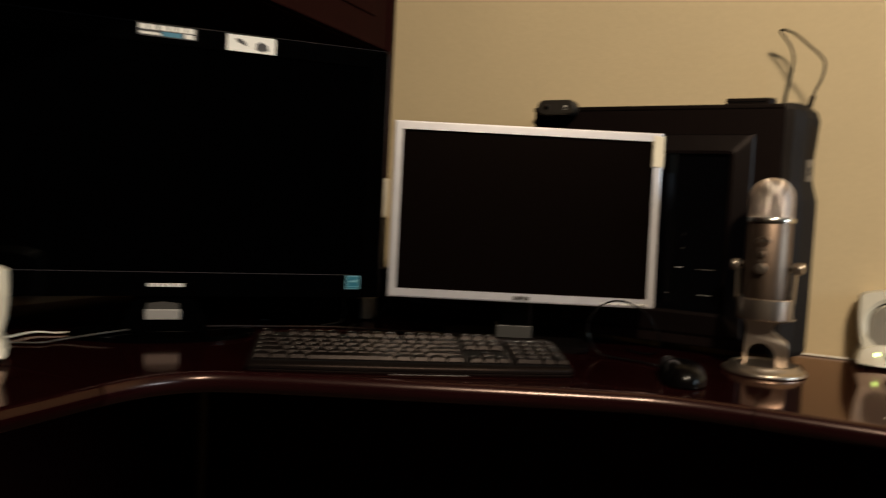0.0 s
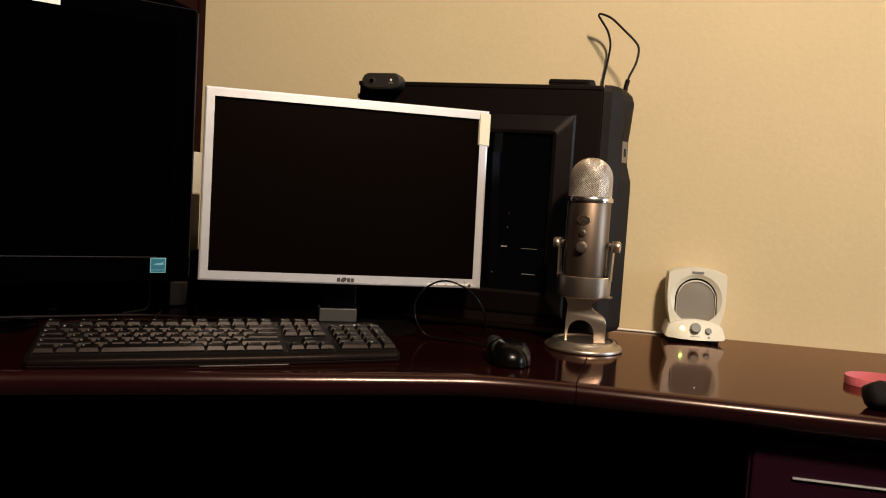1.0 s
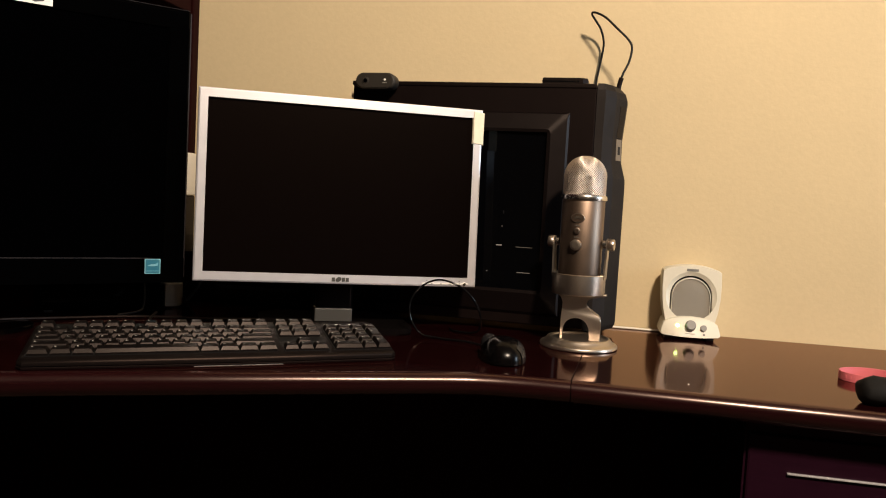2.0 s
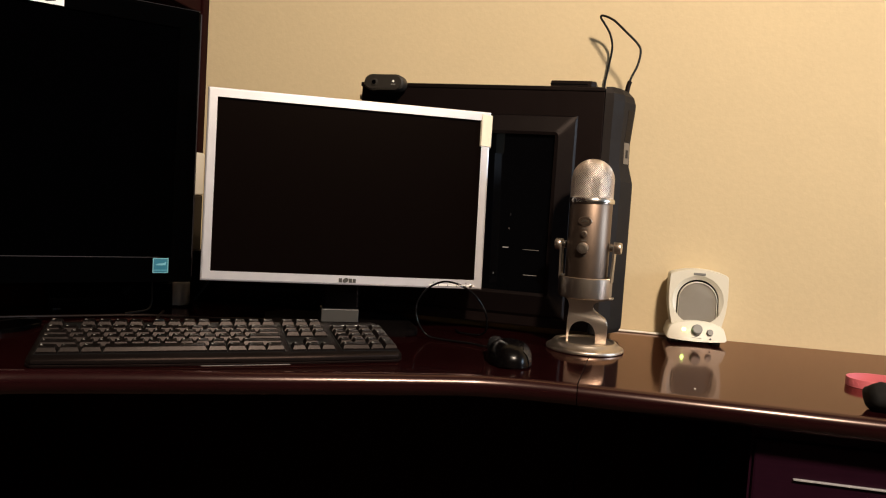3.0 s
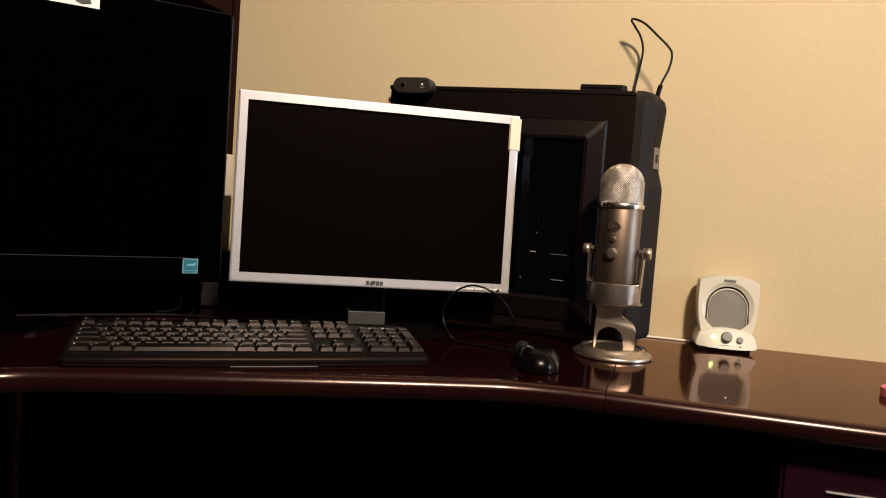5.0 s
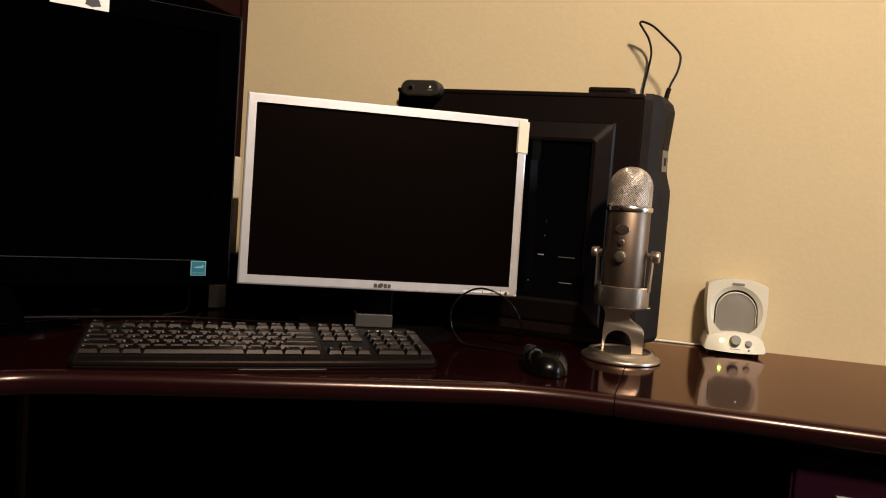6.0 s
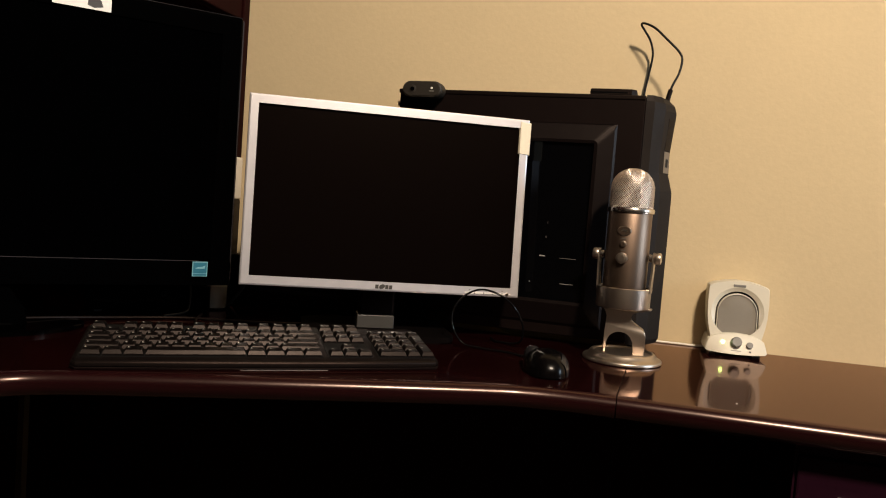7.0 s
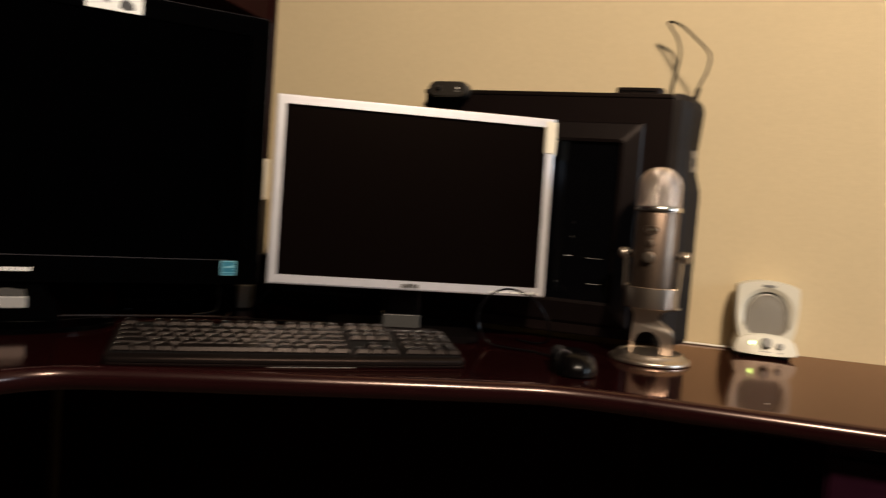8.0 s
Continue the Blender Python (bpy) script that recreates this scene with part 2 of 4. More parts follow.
setting("wall_north", box(-1.42, 3.62, WY, WY + 0.12, 0, 2.44), WALL, "warm tan painted wall with fine orange-peel texture", "wall")
# the unseen surfaces from here on are dark, to keep bounced light low
setting("wall_west", box(-1.42, WX, -4.3, WY, 0, 2.44), OTHER, "unseen brown wall behind the hutch, darkened to cut bounced light", "wall")
# the opening is cut for the added window
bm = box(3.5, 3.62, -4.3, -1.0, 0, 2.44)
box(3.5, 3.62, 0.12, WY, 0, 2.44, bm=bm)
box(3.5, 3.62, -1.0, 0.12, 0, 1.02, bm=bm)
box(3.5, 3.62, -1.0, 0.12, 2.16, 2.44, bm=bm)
setting("wall_east", bm, OTHER, "unseen brown side wall with an added opening, darkened to cut bounced light", "wall")
setting("wall_south", box(-1.42, 3.62, -4.42, -4.3, 0, 2.44), OTHER, "unseen brown rear wall, darkened to cut bounced light", "wall")
setting("floor", box(-1.42, 3.62, -4.42, WY + 0.12, -0.1, 0), CARPET, "dark brown carpet floor under the desk", "floor")
setting("ceiling", box(-1.42, 3.62, -4.42, WY + 0.12, 2.44, 2.54), CEIL, "unseen plain ceiling, darkened to cut bounced light", "ceiling")

# unseen window, added to give the cool lamp an opening
added_window = tagged(new("added_window"), "added unseen window in the side wall, put in for the cool lamp", "window", kind="structure")
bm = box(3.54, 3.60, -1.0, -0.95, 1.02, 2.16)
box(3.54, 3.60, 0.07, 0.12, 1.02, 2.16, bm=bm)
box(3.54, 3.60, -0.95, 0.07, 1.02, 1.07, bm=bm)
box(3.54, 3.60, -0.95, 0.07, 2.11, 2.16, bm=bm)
part("window_frame", bm, WHITE, added_window)
part("window_sill", box(3.46, 3.54, -1.02, 0.14, 1.00, 1.02, 0.004), WHITE, added_window)
part("pane", box(3.565, 3.571, -0.95, 0.07, 1.07, 2.11), PANE, added_window)
fixture = thing("ceiling_light", "round white ceiling light fixed above the desk side", "ceiling light", (0.64, -1.62, 2.44))
part("base", lathe([(0.13, -0.016), (0.14, -0.010), (0.14, 0.0)], 32), WHITE, fixture, smooth=True)

# ---- the desk ----
EDGE = 0.030
desk = thing("corner_desk", "dark cherry corner desk unit with rounded front edge", "desk")


def bullnose(front, rest):
    """A desktop with a half-round front edge: the front line from end to end, then the rest of the outline."""
    rings = []
    normals = []
    for i in range(len(front)):
        a, b = Vector(front[max(i - 1, 0)]), Vector(front[min(i + 1, len(front) - 1)])
        normals.append(Vector((b.y - a.y, a.x - b.x)).normalized())
    for k in range(21):
        a = radians(-90 + 9 * k)
        rx, rz = (0.013, 0.012) if k > 10 else (0.020, EDGE - 0.012)
        d, z = rx * (1 - math.cos(a)), DESK - 0.012 + rz * math.sin(a)
        rings.append([(p[0] + n.x * d, p[1] + n.y * d, z) for p, n in zip(front, normals)] + [(x, y, z) for x, y in rest])
    # a narrow flat strip inside the rounded edge keeps the top level
    rings.append([(p[0] + n.x * 0.017, p[1] + n.y * 0.017, DESK) for p, n in zip(front, normals)] + [(x, y, DESK) for x, y in rest])
    bm = loft(rings)
    bmesh.ops.remove_doubles(bm, verts=bm.verts[:], dist=1e-5)
    for f in bm.faces:
        f.material_index = 0 if min(v.co.z for v in f.verts) > DESK - 1e-5 else 1
    return bm


line = [(-0.0045, -0.255), (-0.060, -0.256), (-0.108, -0.262), (-0.155, -0.276), (-0.285, -0.331), (-0.415, -0.389), (-0.535, -0.442), (-0.620, -0.483), (-0.655, -0.510), (-0.676, -0.545), (-0.687, -0.582), (-0.690, -0.618)]
front = [(p.x, p.y) for p in spline([(x, y, 0) for x, y in line], 4)]
part("desktop", bullnose(front, [(WX, -0.618), (WX, WY - 0.002), (0.0255, WY - 0.002)]), [WOOD, MOULD], desk, "glossy dark cherry desktop", True)
part("back_panel", box(WX + 0.06, -0.002, WY - 0.05, WY - 0.03, 0.0, DESK - EDGE), WOOD_END, desk)
part("corner_post", box(WX + 0.02, WX + 0.08, -0.60, -0.54, 0.0, DESK - EDGE), WOOD_END, desk)
# dark panel added over the lit side wall, to stand in for shade
part("back_panel", box(WX + 0.02, WX + 0.04, -0.53, WY - 0.06, 0.0, DESK - EDGE), WOOD_END, desk)
wing = thing("side_desk", "dark cherry side desk with a drawer pedestal below", "desk")
part("desktop", bullnose([(1.35, -0.279), (0.7, -0.268), (0.3, -0.2605), (-0.0032, -0.255)], [(0.0268, WY - 0.002), (1.35, WY - 0.002)]), [WOOD, MOULD], wing, "glossy dark cherry desktop", True)
# unseen back panels, added so the kneehole shows dark instead of lit wall
part("back_panel", box(0.0, 0.212, WY - 0.05, WY - 0.03, 0.0, DESK - EDGE), WOOD_END, wing)
part("back_panel", box(0.662, 1.298, WY - 0.05, WY - 0.03, 0.0, DESK - EDGE), WOOD_END, wing)
part("pedestal", box(0.213, 0.66, -0.2085, WY - 0.03, 0.02, DESK - EDGE), DRAWER, wing)
part("plinth", box(0.225, 0.645, -0.17, WY - 0.05, 0.0, 0.02), BLACK, wing)
part("side_panel", box(1.30, 1.325, -0.23, WY - 0.03, 0.0, DESK - EDGE), WOOD_END, wing)
for z0, z1 in ((0.555, 0.700), (0.395, 0.545), (0.04, 0.385)):
    drawer = part("drawer", box(0.2165, 0.6565, -0.214, -0.2085, z0, z1, 0.003), DRAWER, wing)
    zc = z1 - 0.040 if z1 > 0.6 else (z0 + z1) / 2
    part("handle", box(0.2635, 0.6095, -0.2180, -0.2135, zc - 0.0068, zc - 0.0046, 0.0006), SILVER, drawer, "slim brushed metal bar handle", True)

left = thing("return_desk", "dark cherry return desk running along the wall", "desk")
part("desktop", bullnose([(-0.690, -0.622), (-0.690, -1.2), (-0.690, -1.75)], [(WX, -1.75), (WX, -0.622)]), WOOD, left, "glossy dark cherry desktop", True)
part("side_panel", box(WX + 0.02, -0.74, -1.73, -1.71, 0.0, DESK - EDGE), WOOD_END, left)
part("back_panel", box(WX + 0.02, WX + 0.04, -1.70, -0.63, 0.0, DESK - EDGE), WOOD_END, left)

# ---- the hutch over the corner ----
hutch = thing("desk_hutch", "tall dark cherry hutch with wall cabinets standing on the desk", "hutch", (0, 0, DESK))
HB = 1.307 - DESK
part("end_panel", box(WX + 0.005, -0.7905, 0.196, 0.219, 0.0, 1.25, 0.002), WOOD_END, hutch)
part("end_panel", box(WX + 0.005, -0.80, -1.50, -1.475, 0.0, 1.25, 0.002), WOOD_END, hutch)
# the shade inside the hutch is put into this panel's colour
part("back_panel", box(WX + 0.003, WX + 0.015, -1.475, 0.195, 0.02, 1.25), SHADE_BLACK, hutch)
part("cabinet", box(WX + 0.016, -0.812, -1.474, 0.195, HB, 1.22), WOOD_END, hutch)
for y0, y1 in ((-1.470, -0.918), (-0.914, -0.362), (-0.358, 0.193)):
    door = part("door", box(-0.812, -0.794, y0, y1, HB + 0.001, 1.21, 0.003), WOOD_END, hutch)
    part("panel", box(-0.796, -0.790, y0 + 0.06, y1 - 0.06, HB + 0.06, 1.15, 0.003), WOOD_END, door)
part("cornice", box(WX + 0.003, -0.775, -1.51, 0.219, 1.25, 1.28, 0.006), WOOD_END, hutch)

# ---- the television ----
tv = thing("television", "large black flat television standing switched off in the corner", "television", (-0.8638, -0.3536, DESK + 0.024), 45)
tv.scale = (0.89, 0.89, 0.89)
T0, T1, TW = 0.046, 0.519, 0.390
part("housing", box(-TW + 0.02, TW - 0.02, 0.022, 0.065, T0 + 0.02, T1 - 0.02, 0.012, 3), BLACK, tv)
bm = box(-TW, TW, 0.0, 0.026, T0, 0.089, 0.0006)
box(-TW, TW, 0.0, 0.026, T1 - 0.034, T1, 0.004, 2, bm)
box(-TW, -TW + 0.036, 0.001, 0.025, 0.085, T1 - 0.03, 0.003, 2, bm)
box(TW - 0.036, TW, 0.001, 0.025, 0.085, T1 - 0.03, 0.003, 2, bm)
bezel = part("bezel", bm, BEZEL, tv, "gloss black bezel")
part("screen", box(-TW + 0.034, TW - 0.034, 0.004, 0.02, 0.087, T1 - 0.032), TVGLASS, tv, "dark switched-off screen")
part("trim_line", box(-TW + 0.03, TW - 0.055, -0.0012, 0.002, 0.0887, 0.0897), DULL, tv)
# highlights on the rounded edges, put in as two lighter strips
part("top_edge_highlight", box(-TW + 0.002, TW - 0.002, -0.0005, 0.003, T1 - 0.0003, T1 + 0.0008), HUMP, tv)
part("side_edge_highlight", box(TW - 0.001, TW + 0.0012, 0.001, 0.010, T0 + 0.01, T1 - 0.004), DULL, tv)
bm = bmesh.new()
for k in range(7):
    box(-0.030 + 0.0088 * k, -0.0235 + 0.0088 * k, -0.0009, 0.001, 0.0632, 0.0695, 0, 2, bm)
part("maker_mark", bm, LEGEND, tv, "row of small pale marks")
stick = part("energy_sticker", box(0.324, 0.350, -0.0008, 0.001, 0.062, 0.088), BLUEPALE, tv, "square blue energy sticker with white border")
part("field", box(0.3255, 0.3485, -0.0013, -0.0006, 0.0675, 0.0865), BLUE, stick)
part("field", box(0.3255, 0.3485, -0.0013, -0.0006, 0.0632, 0.0665), BLUE, stick)
part("swoosh", prism([(0.328, 0.076), (0.334, 0.0785), (0.341, 0.079), (0.346, 0.0815), (0.345, 0.076), (0.340, 0.0755), (0.334, 0.0755)], -0.0018, -0.0012, axis="y"), BLUEPALE, stick)
sheet = part("paper_label", box(0.090, 0.175, -0.0010, 0.001, 0.488, 0.517), PAPER, tv, "white paper strip with two small dark pictures")
part("picture", prism([(0.104, 0.509), (0.113, 0.511), (0.122, 0.505), (0.124, 0.498), (0.117, 0.501), (0.110, 0.503)], -0.0015, -0.0008, axis="y"), INK, sheet)
part("picture", prism([(0.140, 0.494), (0.141, 0.504), (0.150, 0.509), (0.160, 0.503), (0.163, 0.494), (0.150, 0.491)], -0.0015, -0.0008, axis="y"), INK, sheet)
go = part("top_sticker", box(-0.058, 0.038, -0.0006, 0.001, 0.497, 0.5175), INK, tv, "dark sticker with pale and blue blocks")
for k, (a, b) in enumerate(((-0.056, -0.042), (-0.040, -0.027), (-0.023, -0.009), (-0.006, 0.003), (0.006, 0.020), (0.022, 0.035))):
    part("mark", box(a, b, -0.0012, -0.0005, 0.508, 0.5165), LEGEND, go)
part("mark", box(-0.055, -0.020, -0.0012, -0.0005, 0.4995, 0.5035), LEGEND, go)
part("mark", box(-0.018, 0.014, -0.0012, -0.0005, 0.4985, 0.506), BLUE, go)
part("mark", box(0.018, 0.034, -0.0012, -0.0005, 0.4985, 0.506), LEGEND, go)
neck = part("neck", prism([(-0.075, -0.021), (0.075, -0.021), (0.07, 0.008), (0.05, 0.03), (0.042, 0.06), (-0.042, 0.06), (-0.05, 0.03), (-0.07, 0.008)], 0.008, 0.05, 0.003, axis="y"), BEZEL, tv)
part("badge", box(-0.034, 0.026, 0.003, 0.0085, 0.0035, 0.0225, 0.002), DIM, neck, "pale silver badge")
part("badge_top", prism([(-0.032, 0.0228), (0.024, 0.0228), (0.022, 0.0330), (-0.004, 0.0360), (-0.030, 0.0330)], 0.004, 0.0085, axis="y"), PORT, neck)
part("base", prism([(0.16 * math.cos(2 * math.pi * i / 40), 0.03 + 0.09 * math.sin(2 * math.pi * i / 40)) for i in range(40)], -0.027, -0.019, 0.003), BEZEL, tv, smooth=True)

player = thing("media_player", "low dark media box with a silver-grey end under the television", "media player", (-0.771, -0.042, DESK), 45)
part("body", box(-0.125, 0.07, 0.0, 0.08, 0.003, 0.043, 0.003), BEZEL, player)
part("end_cap", prism(arc(0.088, 0.018, 0.018, -90, 0, 6) + [(0.106, 0.062)] + arc(0.088, 0.062, 0.018, 0, 90, 6) + [(0.072, 0.08), (0.072, 0.0)], 0.003, 0.043, 0.002), CAP, player, "rounded silver-grey end cap", True)
for x in (-0.11, 0.09):
    for y in (0.015, 0.06):
        part("foot", box(x - 0.006, x + 0.006, y - 0.006, y + 0.006, 0.0, 0.004), RUBBER, player)
wire = thing("hanging_cord", "thin black cord hanging below the television", "cable", (-0.736, -0.034, DESK), 45)
part("cord", tube([(0.0, -0.006, 0.052), (0.001, -0.008, 0.03), (0.0, -0.007, 0.012), (-0.01, -0.02, 0.003), (-0.05, -0.05, 0.003)], 0.0018), RUBBER, wire, smooth=True)

modem = thing("modem", "upright white modem, its lower part coloured dark for the monitor shadow", "modem", (-0.80, 0.145, DESK))
part("body", box(-0.03, 0.028, -0.048, 0.050, 0.198, 0.283, 0.005, 3), WHITE, modem, "white plastic upper shell", True)
# the monitor's shadow on the white modem, made as a dark lower part
part("shaded_lower_body", box(-0.029, 0.027, -0.047, 0.049, 0.012, 0.199, 0.004, 3), BLACK, modem, "lower part coloured dark for the monitor shadow", True)
part("foot", box(-0.045, 0.044, -0.05, 0.045, 0.0, 0.013, 0.003), GREY, modem)

# ---- the computer case ----
tower = thing("computer_tower", "black steel computer tower with a framed side window", "computer", (-0.001, 0.078, DESK), -3.2)
TT, TD = 0.4135, 0.118
part("body", box(-0.421, 0.004, 0.0, TD, 0.014, TT, 0.002), CASE, tower)
part("top_cover", box(-0.423, 0.004, -0.0015, TD, TT - 0.0015, TT + 0.0065, 0.002), BLACK, tower)
bm = loft([[(x0, y, z0), (x1, y, z0), (x1, y, z1), (x0, y, z1)] for x0, x1, z0, z1, y in ((-0.40, -0.037, 0.03, 0.372, 0.0005), (-0.385, -0.041, 0.036, 0.369, -0.004), (-0.352, -0.066, 0.068, 0.343, -0.012), (-0.345, -0.072, 0.073, 0.338, -0.011), (-0.345, -0.072, 0.073, 0.338, -0.003))], cap=False)
hips = [e for e in bm.edges if abs(e.verts[0].co.y - e.verts[1].co.y) > 0.006 and min(v.co.y for v in e.verts) < -0.0105 and max(v.co.y for v in e.verts) > -0.005 and abs(e.verts[0].co.x - e.verts[1].co.x) > 0.01]
bmesh.ops.bevel(bm, geom=hips, offset=0.0060, segments=4, profile=0.5, affect="EDGES")
part("window_frame", bm, RIDGE, tower)
window = part("side_window", box(-0.346, -0.071, -0.0045, -0.0025, 0.072, 0.339), PANE, tower, "dark acrylic side window")
# glints from inside the case, made as small coloured strips on the pane
for x0, x1, z0, z1, mat in ((-0.148, -0.138, 0.1453, 0.1471, DIM), (-0.114, -0.086, 0.1442, 0.1450, CAP), (-0.110, -0.087, 0.1010, 0.1021, GREY), (-0.1620, -0.1605, 0.100, 0.102, DIM), (-0.139, -0.137, 0.200, 0.205, HUMP), (-0.140, -0.138, 0.177, 0.180, PORT)):
    part("glint", box(x0, x1, -0.0054, -0.0044, z0, z1), mat, window, "small strip coloured as a glint in the window")
sections = ((0.012, 0.052, 0.0), (0.02, 0.056, 0.0), (0.255, 0.0565, 0.0), (0.268, 0.0560, 0.0), (0.297, 0.0480, 0.002), (0.335, 0.0470, 0.002), (0.400, 0.0525, 0.0), (0.411, 0.0490, 0.0), (0.4215, 0.038, 0.003))
rings = []
for z, a, k in sections:
    rings.append([(0.0045, k, z), (0.018 + (a - 0.05) * 0.2, k + 0.0015, z), (0.018 + (a - 0.02) * 0.55, k + 0.022, z), (a, 0.055, z), (a, 0.095, z), (a - 0.02, TD - 0.002, z), (0.0045, TD, z)])
bezel = part("front_bezel", loft(rings), SHELL, tower, "faceted black plastic front")


def facet(u, z, lift):
    """A place on the bezel's narrow facet: u across it, z up it, lift proud of it."""
    for (z0, a0, k0), (z1, a1, k1) in zip(sections, sections[1:]):
        if z0 <= z <= z1:
            t = (z - z0) / (z1 - z0)
            a, k = a0 + (a1 - a0) * t, k0 + (k1 - k0) * t
    p, q = Vector((0.018 + (a - 0.02) * 0.55, k + 0.022, z)), Vector((a, 0.055, z))
    out = Vector((q.y - p.y, p.x - q.x, 0)).normalized()
    return tuple(p + (q - p) * u + out * lift)


for z0, z1, mat in ((0.299, 0.3345, LABEL), (0.3375, 0.3545, BLACK), (0.3570, 0.3720, BLACK), (0.3745, 0.3890, BLACK)):
    port = part("port", loft([[facet(u, z, lift) for u, z in ((0.42, z0), (0.96, z0), (0.96, z1), (0.42, z1))] for lift in (-0.0005, 0.0005)]), mat, bezel, "front port")
    if mat is LABEL:
        part("socket", loft([[facet(u, z, lift) for u, z in ((0.60, z0 + 0.010), (0.82, z0 + 0.010), (0.82, z1 - 0.012), (0.60, z1 - 0.012))] for lift in (0.0002, 0.0009)]), RUBBER, port)
for x in (-0.40, 0.02):
    for y in (0.02, 0.10):
        part("foot", lathe([(0.012, 0.0), (0.013, 0.015)], 16), RUBBER, tower).location = (x, y, 0)
part("thumb_screw", lathe([(0.005, 0.0), (0.005, 0.006)], 12), STEEL, tower).matrix_local = pose(-0.421, 0.012, TT - 0.018, 0, -90, 0)

drive = thing("flat_drive", "small flat black drive box lying on the computer tower", "drive", (-0.045, 0.125, DESK + TT + 0.0065), -3)
part("body", loft([[(x * k, y * k, z) for x, y in ((-0.041, -0.036), (0.026, -0.036), (0.034, -0.03), (0.034, 0.036), (-0.041, 0.036))] for z, k in ((0, 0.98), (0.002, 1.0), (0.009, 1.0), (0.011, 0.96))]), BLACK, drive)
part("rim", box(-0.0415, 0.02, -0.0365, -0.0345, 0.004, 0.006), GLOSS, drive)

cord = thing("usb_cord", "thin black cord looping above the computer tower", "cable", (0, 0, DESK + 0.418))
part("cord", tube([(0.000, 0.213, -0.03), (0.000, 0.212, 0.024), (0.004, 0.211, 0.054), (0.008, 0.208, 0.083), (0.008, 0.202, 0.099), (0.002, 0.194, 0.1165), (-0.009, 0.183, 0.1310), (-0.015, 0.175, 0.1385), (-0.010, 0.168, 0.1395), (0.008, 0.157, 0.1290), (0.030, 0.146, 0.107), (0.049, 0.142, 0.088), (0.056, 0.140, 0.074), (0.053, 0.138, 0.051), (0.044, 0.136, 0.029), (0.039, 0.136, 0.012)], 0.0020, 10, 8), RUBBER, cord, smooth=True)
part("plug", tube([(0.042, 0.136, 0.022), (0.0395, 0.136, 0.012), (0.038, 0.136, 0.002)], 0.0042, 10, 4), BLACK, cord, smooth=True)

cam_thing = thing("webcam", "small dark rounded webcam perched on the tower edge", "webcam", (-0.371, 0.082, DESK + TT - 0.0022), -4)
pill = arc(0.0225, 0, 0.0135, -90, 90, 10) + arc(-0.0225, 0, 0.0135, 90, 270, 10)
pill = [(x, z + 0.0035 + 0.0012 * math.cos(x * 40)) for x, z in pill]
shell = part("shell", prism(pill, -0.016, 0.010, 0.003, 3, axis="y"), FACE, cam_thing, smooth=True)
part("face", prism([(x * 0.93, 0.0035 + (z - 0.0035) * 0.86) for x, z in pill], -0.0172, -0.0155, 0.0005, 1, axis="y"), FACE, shell)
ring = part("lens_ring", disc_y(-0.0165, 0.0035, 0.0064, -0.0182, -0.0165, 24, 0.0008), FACE, cam_thing, smooth=True)
part("lens", disc_y(-0.0165, 0.0035, 0.0036, -0.0186, -0.0178, 20), PANE, ring, "dark glass lens")
part("mark", disc_y(0.0185, 0.0055, 0.0020, -0.0178, -0.0168, 12), LEGEND, cam_thing, "small pale mark")
part("mark", box(0.0145, 0.0225, -0.0178, -0.0168, -0.0005, 0.0012), GREY, cam_thing)
part("clip", box(-0.016, 0.016, 0.014, 0.055, 0.0096, 0.0140, 0.0015), RUBBER, cam_thing)
part("clip_stem", box(-0.010, 0.010, 0.006, 0.018, 0.0098, 0.0138, 0.001), RUBBER, cam_thing)

# ---- the monitor ----
MW, MH = 0.2195, 0.1440
mon = thing("monitor", "silver-framed wide computer monitor, switched off, on a dark stand", "monitor", (-0.3706, -0.0744, DESK), 25.6)
LEAN_BACK = pose(0, 0, 0.2215, -2.07)


def panel(name, bm, mat, parent, label="", smooth=False):
    bm.transform(LEAN_BACK)
    return part(name, bm, mat, parent, label, smooth)


IX, IT, IB = 0.0123, 0.0122, 0.0132
outer = [(-MW, -MH), (MW, -MH), (MW, MH), (-MW, MH)]
inner = [(-MW + IX, -MH + IB), (MW - IX, -MH + IB), (MW - IX, MH - IT), (-MW + IX, MH - IT)]


def shrunk(o, d):
    return [(x - math.copysign(d, x), z - math.copysign(d, z)) for x, z in o]


bm = loft([[(x, y, z) for x, z in o] for o, y in ((outer, 0.022), (outer, 0.003), (shrunk(outer, 0.001), 0.0008), (shrunk(outer, 0.003), 0.0), (shrunk(inner, -0.002), 0.0), (inner, 0.0008), (inner, 0.006))], cap=False)
bezel = panel("bezel", bm, SILVER, mon, "silver painted bezel")
panel("screen", box(-MW + IX - 0.002, MW - IX + 0.002, 0.0045, 0.008, -MH + IB - 0.002, MH - IT + 0.002), SCREEN, mon, "matt black switched-off screen")
panel("back_shell", loft([[(x * k, y, z * k) for x, z in outer] for y, k in ((0.018, 0.985), (0.03, 0.96), (0.042, 0.7), (0.05, 0.45))]), BLACK, mon)
bm = bmesh.new()
for x0, x1, z0, z1 in ((-0.0135, -0.0085, 0, 1), (0.0022, 0.0070, 0, 1), (0.0082, 0.0130, 0, 0.95)):
    box(x0, x1, -0.0008, 0.0004, -0.1396 + 0.0062 * z0, -0.1396 + 0.0062 * z1, 0, 2, bm)
join(bm, prism([(-0.0030 + 0.0046 * math.cos(q), -0.1363 + 0.0036 * math.sin(q) + 0.0012 * math.cos(q)) for q in [2 * math.pi * k / 14 for k in range(14)]], -0.0008, 0.0004, axis="y"))
